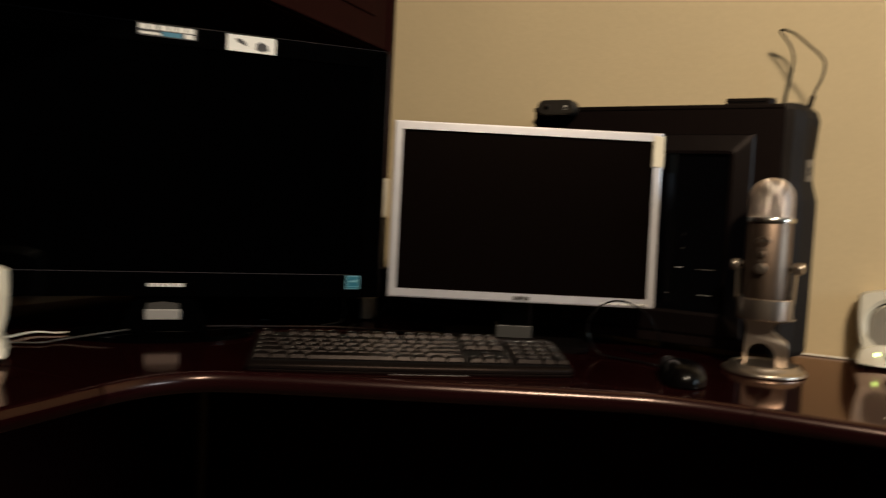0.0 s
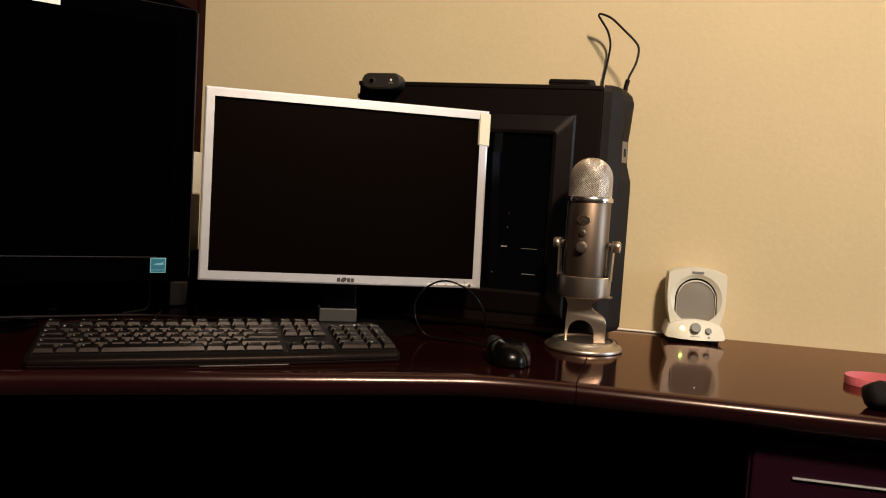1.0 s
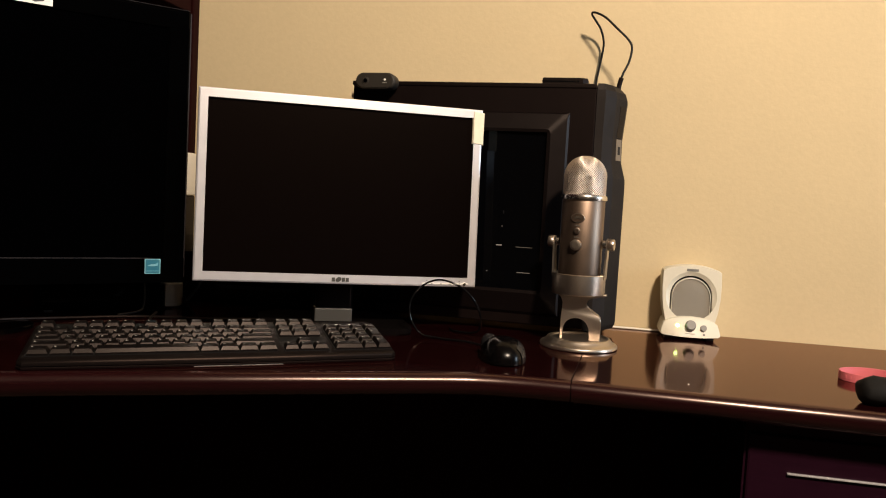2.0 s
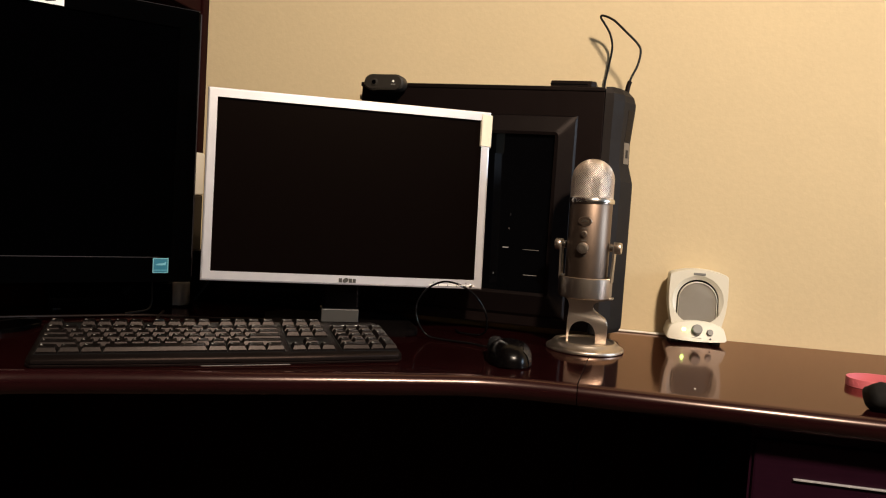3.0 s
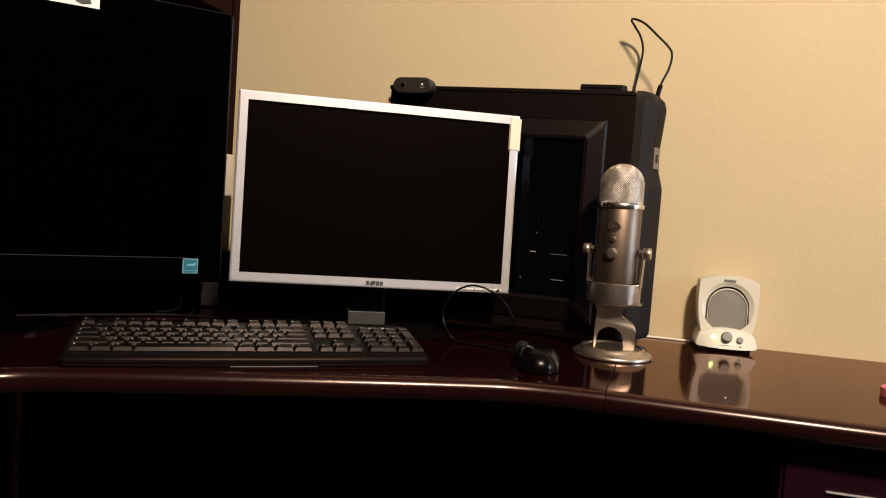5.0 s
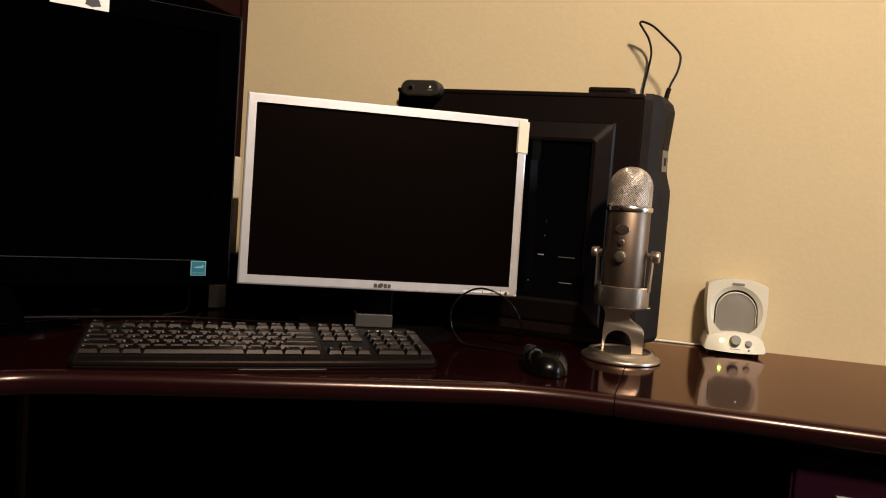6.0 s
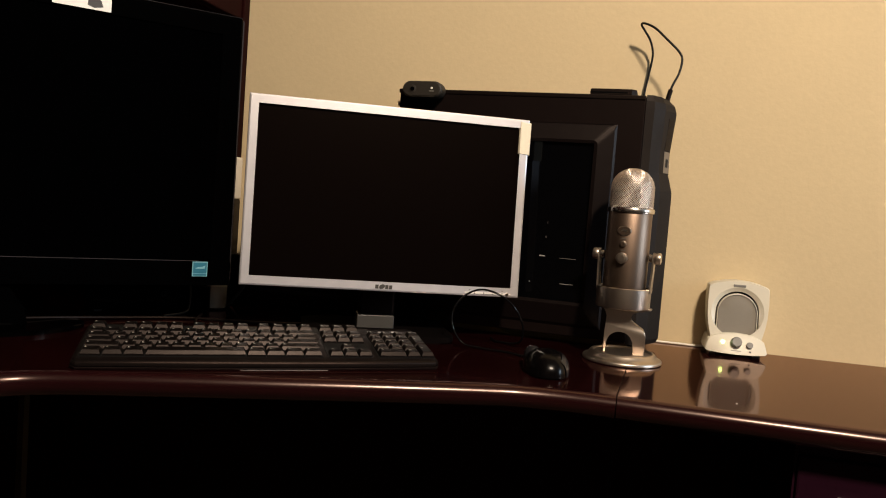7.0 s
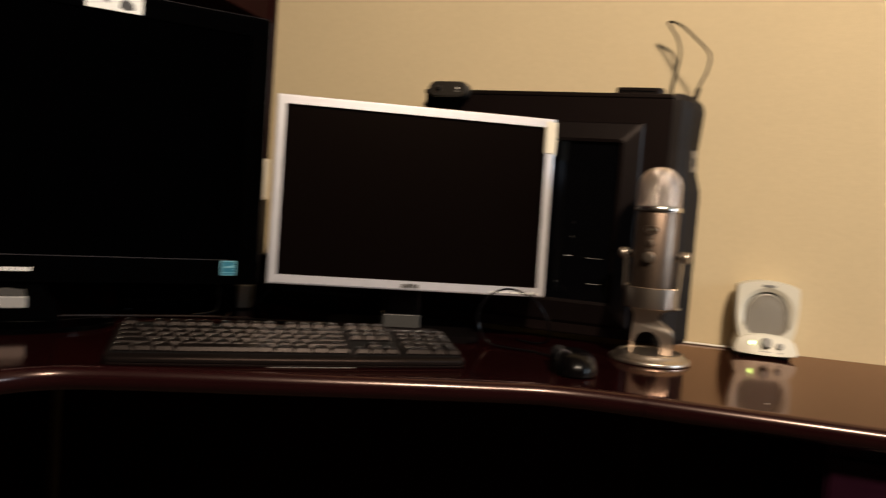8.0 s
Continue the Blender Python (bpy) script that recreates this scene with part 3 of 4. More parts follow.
panel("maker_mark", bm, PORT, bezel, "row of small dark marks")
strip = panel("button_strip", box(0.130, 0.206, -0.0012, 0.001, -0.1400, -0.1374, 0.0004), LEGEND, mon, "slim bright button strip")
for k in range(4):
    panel("gap", box(0.1455 + 0.0152 * k, 0.1465 + 0.0152 * k, -0.0014, -0.001, -0.1401, -0.1375), BLACK, strip)
panel("power_button", disc_y(0.2000, -0.1388, 0.0028, -0.0018, 0.0, 16, 0.0005), CHROME, mon)
for k in range(5):
    panel("icon", box(0.137 + 0.0135 * k, 0.1385 + 0.0135 * k, -0.0006, 0.0003, -0.1349, -0.1336), INK, bezel)
tape = loft([[(x, y, z) for x, z in o] for o, y in (([(0.2035, 0.089), (0.2216, 0.087), (0.2216, 0.139), (0.2035, 0.141)], 0.022), ([(0.2030, 0.0885), (0.2220, 0.0865), (0.2225, 0.139), (0.2030, 0.141)], 0.002), ([(0.2045, 0.0895), (0.2205, 0.088), (0.2212, 0.1375), (0.2045, 0.1395)], -0.0012))])
panel("corner_tape", tape, TAPE, mon, "cream tape wrapped round one corner")
part("neck", box(-0.030, 0.030, 0.062, 0.085, 0.02, 0.26, 0.006, 3), BLACK, mon, smooth=True)
part("neck_cover", box(-0.0325, 0.0285, 0.053, 0.092, 0.006, 0.0310, 0.0015, 2), PORT, mon, "grey cover at the foot of the neck")
# coloured near black so that its rim doesn't light up
part("base", prism(arc(0.09, 0.135, 0.03, 0, 90, 6) + arc(-0.09, 0.135, 0.03, 90, 180, 6) + arc(-0.09, 0.012, 0.03, 180, 270, 6) + arc(0.09, 0.012, 0.03, 270, 360, 6), 0.0, 0.010, 0.003), SHADE_BLACK, mon)

# ---- the keyboard ----
kb = thing("keyboard", "full-size black computer keyboard with pale printed legends", "keyboard", (-0.4243, -0.3466, DESK), 32.0)
RISE = math.degrees(math.atan2(0.0195, 0.152))
SLOPE = pose(0, 0, 0, RISE)
low = [(-0.2235, 0.008), (-0.2175, 0.0015), (-0.1, -0.001), (0, -0.0015), (0.1, -0.001), (0.2175, 0.0015), (0.2235, 0.008), (0.2215, 0.137), (0.2155, 0.144), (0, 0.145), (-0.2155, 0.144), (-0.2215, 0.137)]
cy = 0.073
bm = loft([[(x * k, cy + (y - cy) * q, z) for x, y in low] for z, k, q in ((0.0030, 0.990, 0.97), (0.0045, 1.0, 1.0), (0.0078, 1.0, 1.0), (0.0100, 0.997, 0.985), (0.0114, 0.991, 0.955), (0.0118, 0.985, 0.92))])
bm.transform(SLOPE)
part("case", bm, BLACK, kb, "black plastic case", True)
bm = loft([[(x * k, cy + (y - cy) * k, z) for x, y in low] for z, k in ((0.0005, 1.000), (0.0026, 1.004), (0.0034, 1.0))])
bm.transform(SLOPE)
part("bottom_tray", bm, CASE, kb)
bm = bmesh.new()
for x0, x1, y0, y1 in ((-0.2165, 0.0705, 0.0137, 0.1077), (0.0765, 0.1365, 0.0137, 0.1077), (0.1425, 0.2205, 0.0137, 0.1077), (-0.2165, 0.1365, 0.1142, 0.1345)):
    box(x0, x1, y0, y1, 0.0113, 0.0124, 0, 2, bm)
bm.transform(SLOPE)
part("key_well", bm, RUBBER, kb)
for x in (-0.19, 0.19):
    part("foot", box(x - 0.012, x + 0.012, 0.120, 0.128, 0.0, 0.016, 0.001), BLACK, kb)
    part("front_pad", box(x - 0.012, x + 0.012, 0.012, 0.018, 0.0, 0.004), RUBBER, kb)
bm = box(0.186, 0.196, 0.1230, 0.1260, 0.0117, 0.0122)
for x in (0.150, 0.158, 0.166):
    box(x, x + 0.004, 0.1230, 0.1250, 0.0117, 0.0122, 0, 2, bm)
bm.transform(SLOPE)
part("indicator_marks", bm, LEGEND, kb)

caps = {}
U, V = 0.0190, 0.0186


def key(x, row, w=1.0, tall=1.0, legend=True, y=None):
    """One key at the cell x (in units from the block's start) of a row."""
    size = (w, tall, legend)
    if size not in caps:
        hw, hd = U * w / 2 - 0.0006, V * tall / 2 - 0.0006
        bm = loft([[(sx * (hw - ix), sy * (hd - iy) + oy, z) for sx, sy in ((-1, -1), (1, -1), (1, 1), (-1, 1))] for z, ix, iy, oy in ((0.0, 0.0, 0.0, 0.0), (0.003, 0.0004, 0.0004, 0.0), (0.0070, 0.0024, 0.0022, 0.0010), (0.0076, 0.0031, 0.0030, 0.0010))])
        n = len(bm.faces)
        if legend:
            lx, ly = -hw + 0.0042, 0.0016
            for dx, dy, lw, lh in ((0, 0, 0.0026, 0.0010), (0, 0.0018, 0.0014, 0.0016)):
                v = [bm.verts.new((lx + dx + a * lw, ly + dy + b * lh, 0.00775)) for a, b in ((0, 0), (1, 0), (1, 1), (0, 1))]
                bm.faces.new(v)
        bm.faces.ensure_lookup_table()
        for f in bm.faces[n:]:
            f.material_index = 1
        ob = part("key", bm, [KEY, FAINT], kb)
        caps[size] = ob.data
    else:
        ob = new("key", caps[size])
        ob.parent = kb
    yc = 0.0232 + V * row + V * (tall - 1) / 2 if y is None else y
    ob.matrix_local = SLOPE @ pose(x, yc, 0.0118, random.uniform(-0.8, 0.8), random.uniform(-0.7, 0.7))


def run(x, row, widths, y=None):
    for w in widths:
        if w > 0:
            key(x + U * w / 2, row, w, legend=w < 6, y=y)
        x += U * abs(w)


X0, X1, X2 = -0.2155, 0.0780, 0.1438
run(X0, 0, (1.25, 1.25, 1.25, 6.25, 1.25, 1.25, 1.25, 1.25))
run(X0, 1, (2.25, 1, 1, 1, 1, 1, 1, 1, 1, 1, 1, 2.75))
run(X0, 2, (1.75, 1, 1, 1, 1, 1, 1, 1, 1, 1, 1, 1, 2.25))
run(X0, 3, (1.5, 1, 1, 1, 1, 1, 1, 1, 1, 1, 1, 1, 1, 1.5))
run(X0, 4, (1, 1, 1, 1, 1, 1, 1, 1, 1, 1, 1, 1, 1, 2))
FY = 0.1243
run(X0, 5, (1, -1, 1, 1, 1, 1, -0.5, 1, 1, 1, 1, -0.5, 1, 1, 1, 1), FY)
run(X1, 0, (1, 1, 1))
run(X1, 1, (-1, 1, -1))
run(X1, 3, (1, 1, 1))
run(X1, 4, (1, 1, 1))
run(X1, 5, (1, 1, 1), FY)
run(X2, 0, (2, 1))
run(X2, 1, (1, 1, 1))
run(X2, 2, (1, 1, 1))
run(X2, 3, (1, 1, 1))
run(X2, 4, (1, 1, 1, 1))
key(X2 + 3.5 * U, 0, 1.0, 2.0)
key(X2 + 3.5 * U, 2, 1.0, 2.0)

sheet = thing("paper_sheet", "thin pale paper sheet tucked under the keyboard", "paper", (-0.4058, -0.3374, DESK), 32.0)
part("sheet", box(-0.0535, 0.0535, 0.0, 0.10, 0.0002, 0.0006), DIM, sheet)

# ---- the mouse and its cord ----
mouse = thing("mouse", "glossy black computer mouse on the desk", "mouse", (-0.1025, -0.152, DESK), 14)
rings = []
for i in range(1, 22):
    u = math.pi * i / 22
    y, t = -0.053 * math.cos(u), 0.5 - 0.5 * math.cos(u)
    w, h = 0.031 * math.sin(u) ** 0.8, (0.037 - 0.012 * t) * math.sin(u) ** 0.92
    rings.append([(w * math.copysign(abs(math.cos(a)) ** 0.85, math.cos(a)), y, 0.002 + h * max(0.0, math.sin(a)) ** 0.9) for a in [math.pi * k / 16 for k in range(17)]])
part("shell", loft(rings), SATIN, mouse, "glossy black shell", True)
bm = loft([[(rings[i][k][0] * q, rings[i][k][1], 0.002 + (rings[i][k][2] - 0.002) * q) for i in range(4, 17)] for k, q in ((0, 1.0), (0, 1.035), (1, 1.05), (2, 1.05), (3, 1.05), (4, 1.04), (5, 1.03), (5, 0.99))], cap=False)
part("side_panel", bm, HUMP, mouse, "smoked grey side panel", True)
bm = lathe([(0.0120, 0.012), (0.0122, 0.018), (0.0114, 0.023), (0.0090, 0.0275), (0.0055, 0.0302), (0.001, 0.031)], 28)
bm.transform(Matrix.Diagonal((1.0, 0.85, 1.0, 1)))
part("wheel", bm, HUMP, mouse, "broad grey scroll wheel", True).location = (-0.016, 0.024, 0.0)
part("sole", box(-0.02, 0.02, -0.04, 0.04, 0.0, 0.003, 0.001), RUBBER, mouse)
mcord = thing("looped_cable", "black mouse cord standing up in a loop", "cable", (0, 0, DESK))
part("cord", tube([(-0.1155, -0.100, 0.010), (-0.135, -0.080, 0.003), (-0.172, -0.062, 0.003), (-0.215, -0.053, 0.003), (-0.243, -0.050, 0.007), (-0.260, -0.050, 0.030), (-0.261, -0.050, 0.058), (-0.241, -0.050, 0.084), (-0.212, -0.048, 0.093), (-0.176, -0.042, 0.078), (-0.155, -0.028, 0.045), (-0.160, -0.005, 0.010), (-0.200, 0.02, 0.003), (-0.215, 0.045, 0.003)], 0.0015, 10, 10), GLOSS, mcord, smooth=True)

# ---- the microphone ----
mic = thing("desk_microphone", "silver condenser microphone on a round metal desk stand", "microphone", (0, 0, DESK), -12)
part("base", lathe([(0.0580, 0.0), (0.0600, 0.0012), (0.0602, 0.0040), (0.0590, 0.0058), (0.0560, 0.0072), (0.0525, 0.0085), (0.0500, 0.0125), (0.0480, 0.0146), (0.0455, 0.0150), (0.0435, 0.0142), (0.0425, 0.0125), (0.02, 0.0122), (0.001, 0.0122)], 72), STEEL, mic, "round stepped satin metal base", True)
OX = -0.006
# a bent plate with an arched opening, one broad and one narrow leg, and a notch under the cradle
stem = [(-0.0390, 0.0840), (-0.0365, 0.0812), (-0.0310, 0.0785), (-0.0285, 0.0740), (-0.0280, 0.0680), (-0.0285, 0.0560), (-0.0295, 0.0440), (-0.0300, 0.0118), (-0.0262, 0.0118), (-0.0255, 0.0270)]
stem += [(-0.0057 + 0.0198 * math.cos(radians(q)), 0.0290 + 0.0175 * math.sin(radians(q))) for q in range(172, 0, -14)]
stem += [(0.0145, 0.0260), (0.0150, 0.0118), (0.0325, 0.0118), (0.0325, 0.0400), (0.0315, 0.0460), (0.0285, 0.0505), (0.0220, 0.0545), (0.0140, 0.0585), (0.0095, 0.0625), (0.0078, 0.0670), (0.0085, 0.0720), (0.0115, 0.0760), (0.0170, 0.0785), (0.0280, 0.0800), (0.0370, 0.0815), (0.0390, 0.0840)]
part("stem", prism(stem, -0.0110, 0.0110, 0.0010, 2, axis="y"), STEEL, mic, "arched metal stem", True).matrix_local = pose(0, 0, 0, 0, 0, 12)
cup = part("cradle", lathe([(0.020, 0.0815), (0.0375, 0.0815), (0.0405, 0.0835), (0.0412, 0.0870), (0.0412, 0.1135), (0.0398, 0.1145), (0.0388, 0.1135), (0.0385, 0.096), (0.02, 0.096)], 56), STEEL, mic, "satin metal cradle", True)
cup.location = (OX, 0, 0)
for sx in (-1, 1):
    arm = part("arm", loft([[(sx * (x + a), b * w, z) for a, b in ((-0.0014, -1), (0.0014, -1), (0.0014, 1), (-0.0014, 1))] for x, z, w in ((0.0398, 0.108, 0.010), (0.0402, 0.122, 0.0085), (0.0412, 0.140, 0.0072), (0.0415, 0.158, 0.0072), (0.0415, 0.168, 0.0058), (0.0415, 0.171, 0.003))]), STEEL, mic)
    arm.location = (OX, 0, 0)
    knob = part("pivot_knob", lathe([(0.0085, 0.0), (0.0092, 0.001), (0.0092, 0.0075), (0.0084, 0.0092), (0.002, 0.0095)], 28), STEEL, mic, "round pivot knob", True)
    knob.matrix_local = pose(OX + sx * 0.0425, 0, 0.162, 0, 90 * sx, 0)
    part("washer", lathe([(0.0065, 0.0), (0.0065, 0.005)], 20), CHROME, mic).matrix_local = pose(OX + sx * 0.0345, 0, 0.162, 0, 90 * sx, 0)
body = part("body", lathe([(0.030, 0.0985), (0.0322, 0.1005), (0.0328, 0.104), (0.0330, 0.228), (0.0325, 0.2290)], 64), DARKSTEEL, mic, "brushed grey metal body", True)
body.location = (OX, 0, 0)
part("collar", lathe([(0.0330, 0.2285), (0.0352, 0.2290), (0.0356, 0.2305), (0.0356, 0.2340), (0.0346, 0.2360), (0.0325, 0.2362)], 64), CHROME, mic, "polished ring", True).location = (OX, 0, 0)
dome = [(0.0325, 0.236 + 0.0026 * k) for k in range(12)] + [(0.0325 * math.cos(radians(5 * a)), 0.2648 + 0.0325 * math.sin(radians(5 * a))) for a in range(1, 18)]
turns = [(0.0322, 0.2365 + 0.00175 * k) for k in range(16)] + [(0.0322 * math.cos(radians(3.2 * k)), 0.2645 + 0.0322 * math.sin(radians(3.2 * k))) for k in range(26)]
bm = bmesh.new()
for way in (-1, 1):
    for k in range(54):
        a0, wire = 2 * math.pi * k / 54, []
        for i, (r, z) in enumerate(turns):
            q, a = r + 0.00045 * way * (1 if (i + k) % 2 else -1), a0 + way * 0.0582 * i
            wire.append((q * math.cos(a), q * math.sin(a), z))
        join(bm, tube(wire, 0.00058, 5, 1))
part("grille", bm, MESH, mic, "fine woven metal mesh dome", "all").location = (OX, 0, 0)
part("foam", lathe([(r * 0.94, z - 0.0016) for r, z in dome], 40), BLACK, mic).location = (OX, 0, 0)
plate = part("badge", prism([(0.0105 * math.cos(2 * math.pi * k / 28), 0.2010 + 0.0072 * math.sin(2 * math.pi * k / 28)) for k in range(28)], -0.0342, -0.0300, 0.0005, 1, axis="y"), STEEL, mic, "oval raised badge")
plate.location = (OX, 0, 0)
inset = part("badge_field", prism([(0.0094 * math.cos(2 * math.pi * k / 28), 0.2010 + 0.0062 * math.sin(2 * math.pi * k / 28)) for k in range(28)], -0.0347, -0.0338, axis="y"), DARKSTEEL, plate)
part("mark", prism([(-0.006, 0.199), (-0.002, 0.204), (0.006, 0.2025), (0.006, 0.1995), (0.0, 0.2005)], -0.0351, -0.0345, axis="y"), CHROME, plate)
for z, r, d in ((0.1815, 0.0048, 0.0035), (0.1600, 0.0084, 0.0075)):
    knob = part("button" if r < 0.006 else "volume_knob", disc_y(0, z, r, -0.0325 - d, -0.030, 28, 0.0008), STEEL, mic, smooth=True)
    knob.location = (OX, 0, 0)
    part("cap", disc_y(0, z, r * 0.62, -0.0332 - d, -0.0320 - d, 20), DARKSTEEL if r < 0.006 else STEEL, knob)
for z in (0.1712, 0.1890, 0.1475):
    part("print_mark", box(OX - 0.004, OX + 0.004, -0.0336, -0.0325, z, z + 0.0007), CAP, mic)


# ---- the speakers ----
def speaker(at, rz, controls, label):
    sp = thing("desktop_speaker", label, "speaker", at, rz, group="pair of desktop speakers")
    half = [(0.0, 0.1278), (0.020, 0.1265), (0.037, 0.1228), (0.0468, 0.1190), (0.0486, 0.1168), (0.0492, 0.1120), (0.0498, 0.090), (0.0489, 0.068), (0.0465, 0.050), (0.0430, 0.036), (0.0410, 0.024)]
    shell = half + [(-x, z) for x, z in half[:0:-1]]

    def arch(r, zc, zb):
        return [(r, zb)] + arc(0, zc, r, 0, 180, 20) + [(-r, zb)]

    def circle_at(r, zc):
        return arc(0, zc, r, 0, 354, 59)

    C, N = (0.0, 0.072), 96
    o, i1, i2, i3 = (star(a, C, N) for a in (shell, circle_at(0.0418, 0.0735), arch(0.0352, 0.0742, 0.031), arch(0.0326, 0.0730, 0.033)))
    big = star([(x * 0.985, C[1] + (z - C[1]) * 0.985) for x, z in shell], C, N)
    small = star([(x * 0.82, C[1] + (z - C[1]) * 0.86) for x, z in shell], C, N)
    ring = lambda pts, y: [(x, y + 0.10 * (z - 0.02), z) for x, z in pts]
    part("shell", loft([ring(small, 0.055), ring(o, 0.030), ring(o, 0.003), ring(big, 0.0), ring(star(circle_at(0.0426, 0.0737), C, N), 0.0), ring(i1, 0.0008), ring(i2, 0.0038), ring(i2, 0.0110)], cap=True), CREAM, sp, "cream plastic shell", True)
    inner = star(arch(0.0316, 0.0726, 0.033), C, N)
    part("grille_rim", loft([ring(i3, 0.0105), ring(i3, 0.0025), ring(inner, 0.0020), ring(inner, 0.008)], cap=False), CREAM, sp, smooth=True)
    part("groove", loft([ring(i2, 0.0106), ring(i3, 0.0102)], cap=False), RUBBER, sp)
    part("grille_cloth", loft([ring(inner, 0.0060), ring(star(arch(0.0300, 0.0720, 0.034), C, N), 0.0042), ring(star(arch(0.0140, 0.070, 0.055), C, N), 0.0030)]), CLOTH, sp, "grey woven grille", True)
    foot = [(-0.0480, 0.0072), (-0.025, 0.0052), (0.0, 0.0045), (0.025, 0.0052), (0.0480, 0.0072), (0.0500, 0.0095), (0.0488, 0.016), (0.0445, 0.029), (0.034, 0.0345), (0.018, 0.0385), (0.0, 0.0398), (-0.018, 0.0385), (-0.034, 0.0345), (-0.0445, 0.029), (-0.0488, 0.016), (-0.0500, 0.0095)]
    fo = star(foot, (0.0, 0.018), N)
    lean = lambda pts, y, k=1.0: [(x * k, y + 0.32 * (z - 0.003), 0.018 + (z - 0.018) * k) for x, z in pts]
    base = part("control_base", loft([[(x * 0.96, 0.060, z) for x, z in fo], lean(fo, -0.010), lean(fo, -0.0125, 0.985), lean(fo, -0.0135, 0.95)]), CREAM, sp, "cream flared base", True)
    for x in (-0.035, 0.035):
        part("rubber_foot", box(x - 0.006, x + 0.006, 0.0, 0.05, 0.0, 0.008), RUBBER, sp)
    part("badge", box(-0.010, 0.010, 0.0088, 0.0118, 0.1172, 0.1214, 0.0004), GREY, sp, "small grey badge")
    if controls:
        tilt = lambda x, z: pose(x, -0.0135 + 0.32 * (z - 0.003), z, 90 - 17.7)
        knob = part("volume_knob", lathe([(0.0092, 0.0), (0.0090, 0.004), (0.0082, 0.0085), (0.0072, 0.0095)], 28), GREY, sp, "round grey volume knob", True)
        knob.matrix_local = tilt(0.0, 0.0245)
        knob = part("tone_knob", lathe([(0.0056, 0.0), (0.0054, 0.003), (0.0048, 0.0055)], 24), GREY, sp, "small grey knob", True)
        knob.matrix_local = tilt(0.0215, 0.0215)
        part("socket", lathe([(0.0016, 0.0), (0.0016, 0.0006)], 12), INK, sp).matrix_local = tilt(0.0225, 0.0110)
        part("power_light", lathe([(0.0030, 0.0), (0.0028, 0.001), (0.0015, 0.0018)], 16), LED, sp, "small lit green power light").matrix_local = tilt(-0.0215, 0.0240)
        part("print_mark", box(-0.008, 0.008, -0.0004, 0.0004, -0.0005, 0.0005), GREY, sp).matrix_local = tilt(0.0, 0.0112) @ pose(0, 0, 0.0003, 90)
    return sp


speaker((0.186, 0.158, DESK), 2, True, "cream desktop speaker with grey grille and two knobs")
speaker((-0.9095, -0.6465, DESK), 50, False, "cream desktop speaker with grey grille beside the television")
lead = thing("speaker_lead", "thin white lead lying along the wall", "cable", (0, 0, DESK))
part("lead", tube([(0.150, 0.214, 0.004), (0.125, 0.213, 0.0022), (0.098, 0.214, 0.0022), (0.060, 0.2135, 0.0022), (0.02, 0.2140, 0.0022)], 0.0020), WHITE, lead, smooth=True)

# ---- cords behind the keyboard and under the television ----
for name, label, pts, r, mat in (
    ("white_cord", "thin white cord lying under the television", [(-1.000, -0.560, 0.003), (-1.014, -0.506, 0.004), (-1.022, -0.459, 0.004), (-0.995, -0.438, 0.003), (-0.993, -0.395, 0.004), (-0.988, -0.347, 0.004), (-0.954, -0.322, 0.010), (-0.935, -0.300, 0.010)], 0.0014, WHITE),
    ("grey_cord", "thin grey cord lying under the television", [(-0.995, -0.560, 0.003), (-0.977, -0.528, 0.003), (-0.948, -0.505, 0.003), (-0.944, -0.473, 0.004), (-0.912, -0.428, 0.011), (-0.906, -0.367, 0.011), (-0.895, -0.335, 0.011)], 0.0014, PORT),
    ("black_cord", "black cord lying behind the keyboard", [(-0.90, -0.36, 0.011), (-0.84, -0.27, 0.010), (-0.78, -0.17, 0.004), (-0.70, -0.10, 0.003), (-0.60, -0.07, 0.003), (-0.52, -0.03, 0.003)], 0.0022, BLACK),
    ("curved_cable", "black cord curving behind the keyboard", [(-0.545, -0.215, 0.012), (-0.552, -0.19, 0.004), (-0.60, -0.16, 0.003), (-0.66, -0.13, 0.003), (-0.70, -0.05, 0.003)], 0.0022, BLACK),
    ("power_cord", "black cord rising behind the monitor", [(-0.725, 0.09, 0.003), (-0.70, 0.10, 0.05), (-0.708, 0.11, 0.13), (-0.690, 0.12, 0.19), (-0.60, 0.10, 0.215), (-0.50, 0.05, 0.20)], 0.0030, RUBBER),
):
    c = thing(name, label, "cable", (0, 0, DESK))
    part("cord", tube(pts, r, 8, 8), mat, c, smooth=True)

# dark block added where only shade and dim clutter lie behind the monitor
filler = thing("shade_block", "added dark block filling the shaded gap behind the monitor", "network box", (-0.600, 0.160, DESK), 3)
part("body", box(-0.150, 0.150, -0.045, 0.045, 0.004, 0.095, 0.006, 3), BLACK, filler, smooth=True)
part("vent", box(-0.08, 0.08, -0.0465, -0.044, 0.03, 0.036, 0.0005), RUBBER, filler)
part("vent", box(-0.08, 0.08, -0.0465, -0.044, 0.045, 0.051, 0.0005), RUBBER, filler)
for x in (-0.085, 0.085):
    part("foot", box(x - 0.008, x + 0.008, -0.03, 0.04, 0.0, 0.005), RUBBER, filler)

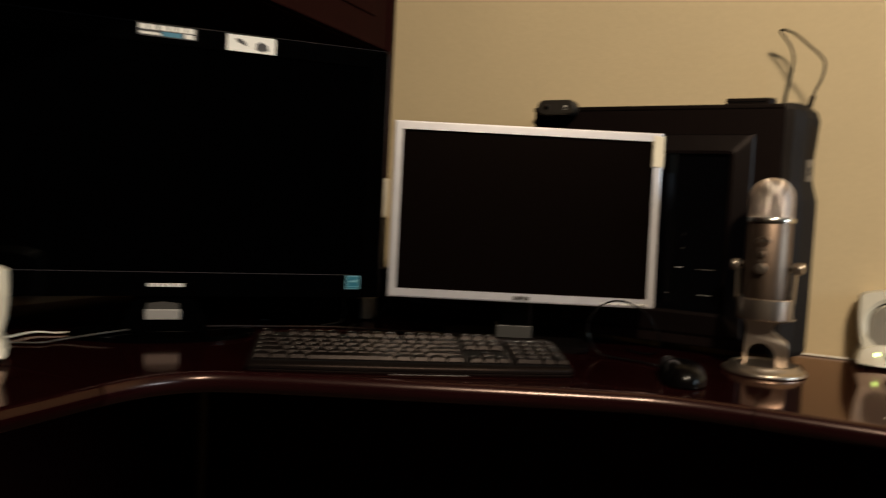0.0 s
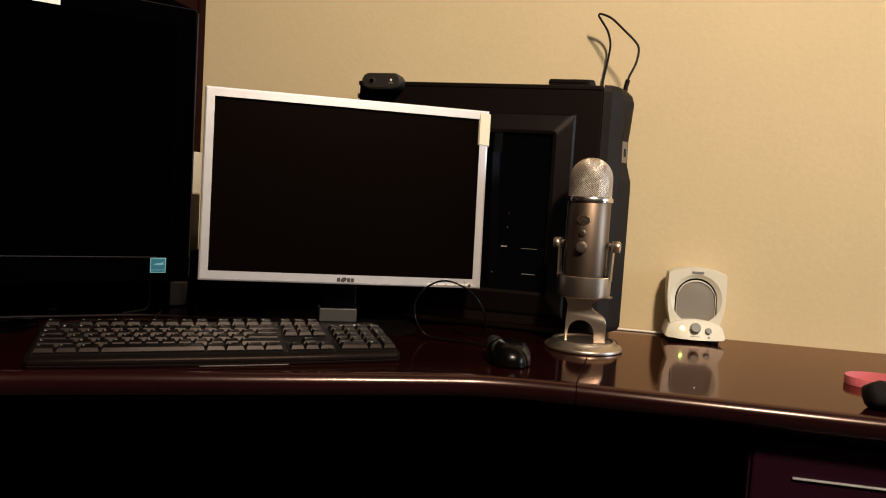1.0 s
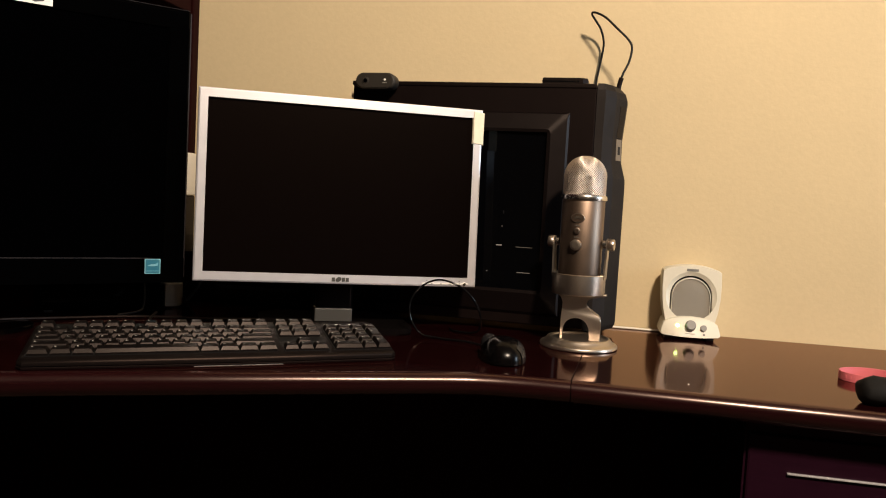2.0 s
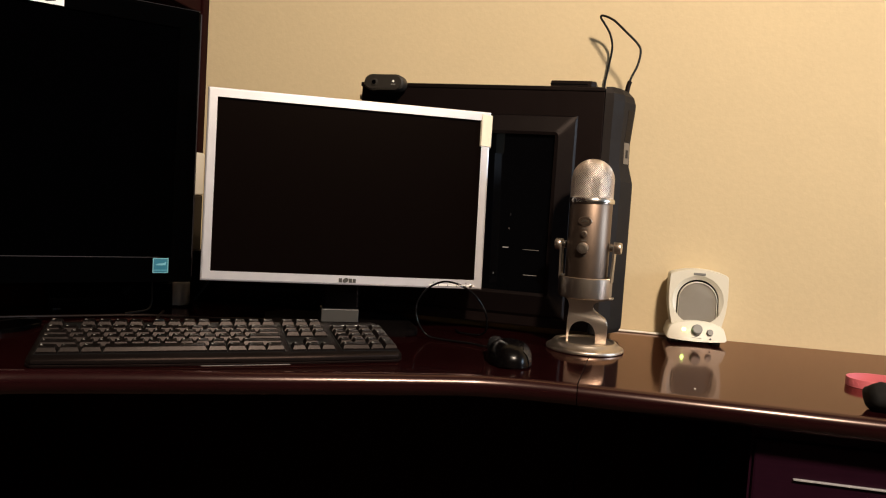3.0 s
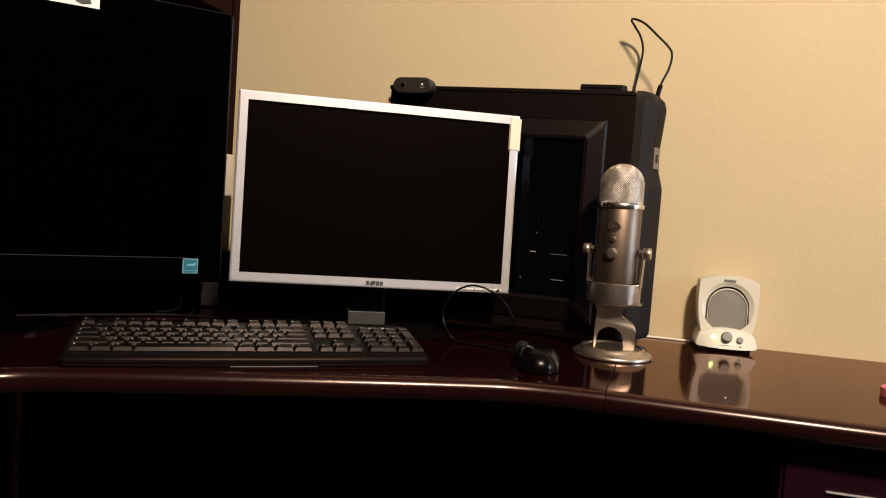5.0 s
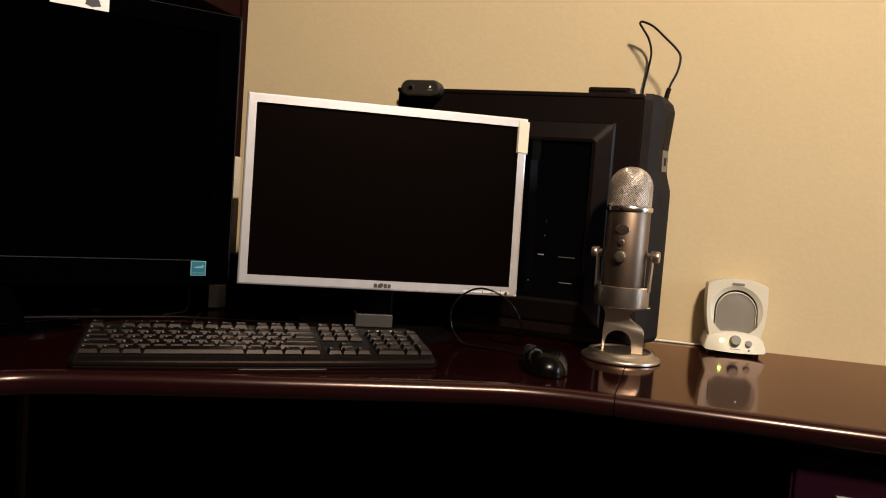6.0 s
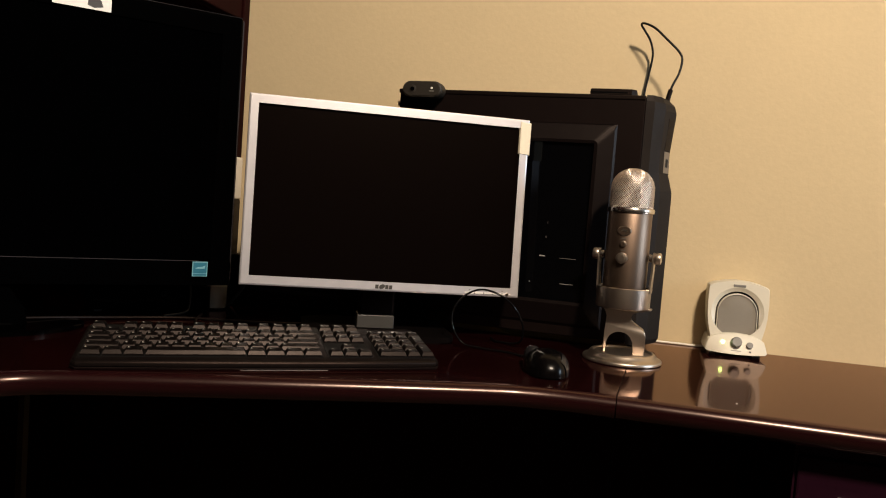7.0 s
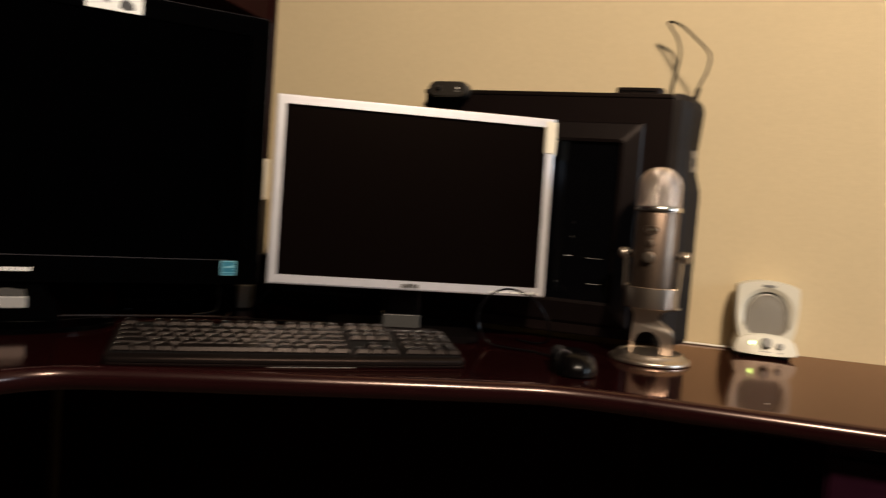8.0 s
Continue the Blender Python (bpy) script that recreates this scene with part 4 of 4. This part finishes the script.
# ---- small things on the side desk ----
band = thing("wristband", "pink silicone wristband lying on the side desk", "wristband", (0.398, -0.068, DESK), 12)
bm = lathe([(0.0345, 0.0), (0.0350, 0.0005), (0.0352, 0.006), (0.0350, 0.0115), (0.0345, 0.012), (0.0335, 0.0118), (0.0332, 0.006), (0.0335, 0.0002)], 56, False)
bm.transform(Matrix.Diagonal((1.15, 0.92, 1, 1)))
part("band", bm, PINK, band, smooth=True)
for k, w in enumerate((0.0030, 0.0036, 0.0022, 0.0034, 0.0030, 0.0038, 0.0026)):
    q = radians(196 + 11 * k)
    part("embossed_mark", box(-w / 2, w / 2, -0.00025, 0.00025, -0.0022, 0.0022), PINK, band).matrix_local = pose(0.0352 * 1.15 * math.cos(q), 0.0352 * 0.92 * math.sin(q), 0.006, 0, 0, math.degrees(math.atan2(0.92 * math.cos(q), -1.15 * math.sin(q))))
pouch = thing("soft_pouch", "black soft rolled pouch lying on the side desk", "pouch", (0.347, -0.212, DESK), 8)
rings = []
for i in range(13):
    t = i / 12
    r = 0.0165 + 0.0022 * math.sin(7 * t) + 0.002 * math.sin(17 * t + 1)
    r = r * (0.86 if i == 0 else 1.0)
    rings.append([(-0.004 + 0.12 * t, r * 1.15 * math.cos(a) + 0.002 * math.sin(3 * a + 9 * t), max(0.0, 0.0158 + r * 0.95 * math.sin(a) + 0.0012 * math.sin(5 * a + 6 * t))) for a in [2 * math.pi * k / 28 for k in range(28)]])
mouth = [[(x - 0.001 * i, y * k, 0.0158 + (z - 0.0158) * k) for x, y, z in rings[0]] for i, k in ((6.5, 0.30), (6.0, 0.55), (4.2, 0.80), (1.8, 0.94))]
part("body", loft(mouth + rings), NYLON, pouch, smooth=True)
part("tag", box(0.02, 0.032, -0.010, -0.005, 0.0305, 0.0325, 0.0003), GREY, pouch, "small grey tag")
crumb = thing("paper_crumb", "tiny pale crumb lying on the side desk", "crumb", (0.142, -0.203, DESK))
part("crumb", lathe([(0.0005, 0.0), (0.0013, 0.0006), (0.0004, 0.0014)], 7), PAPER, crumb)
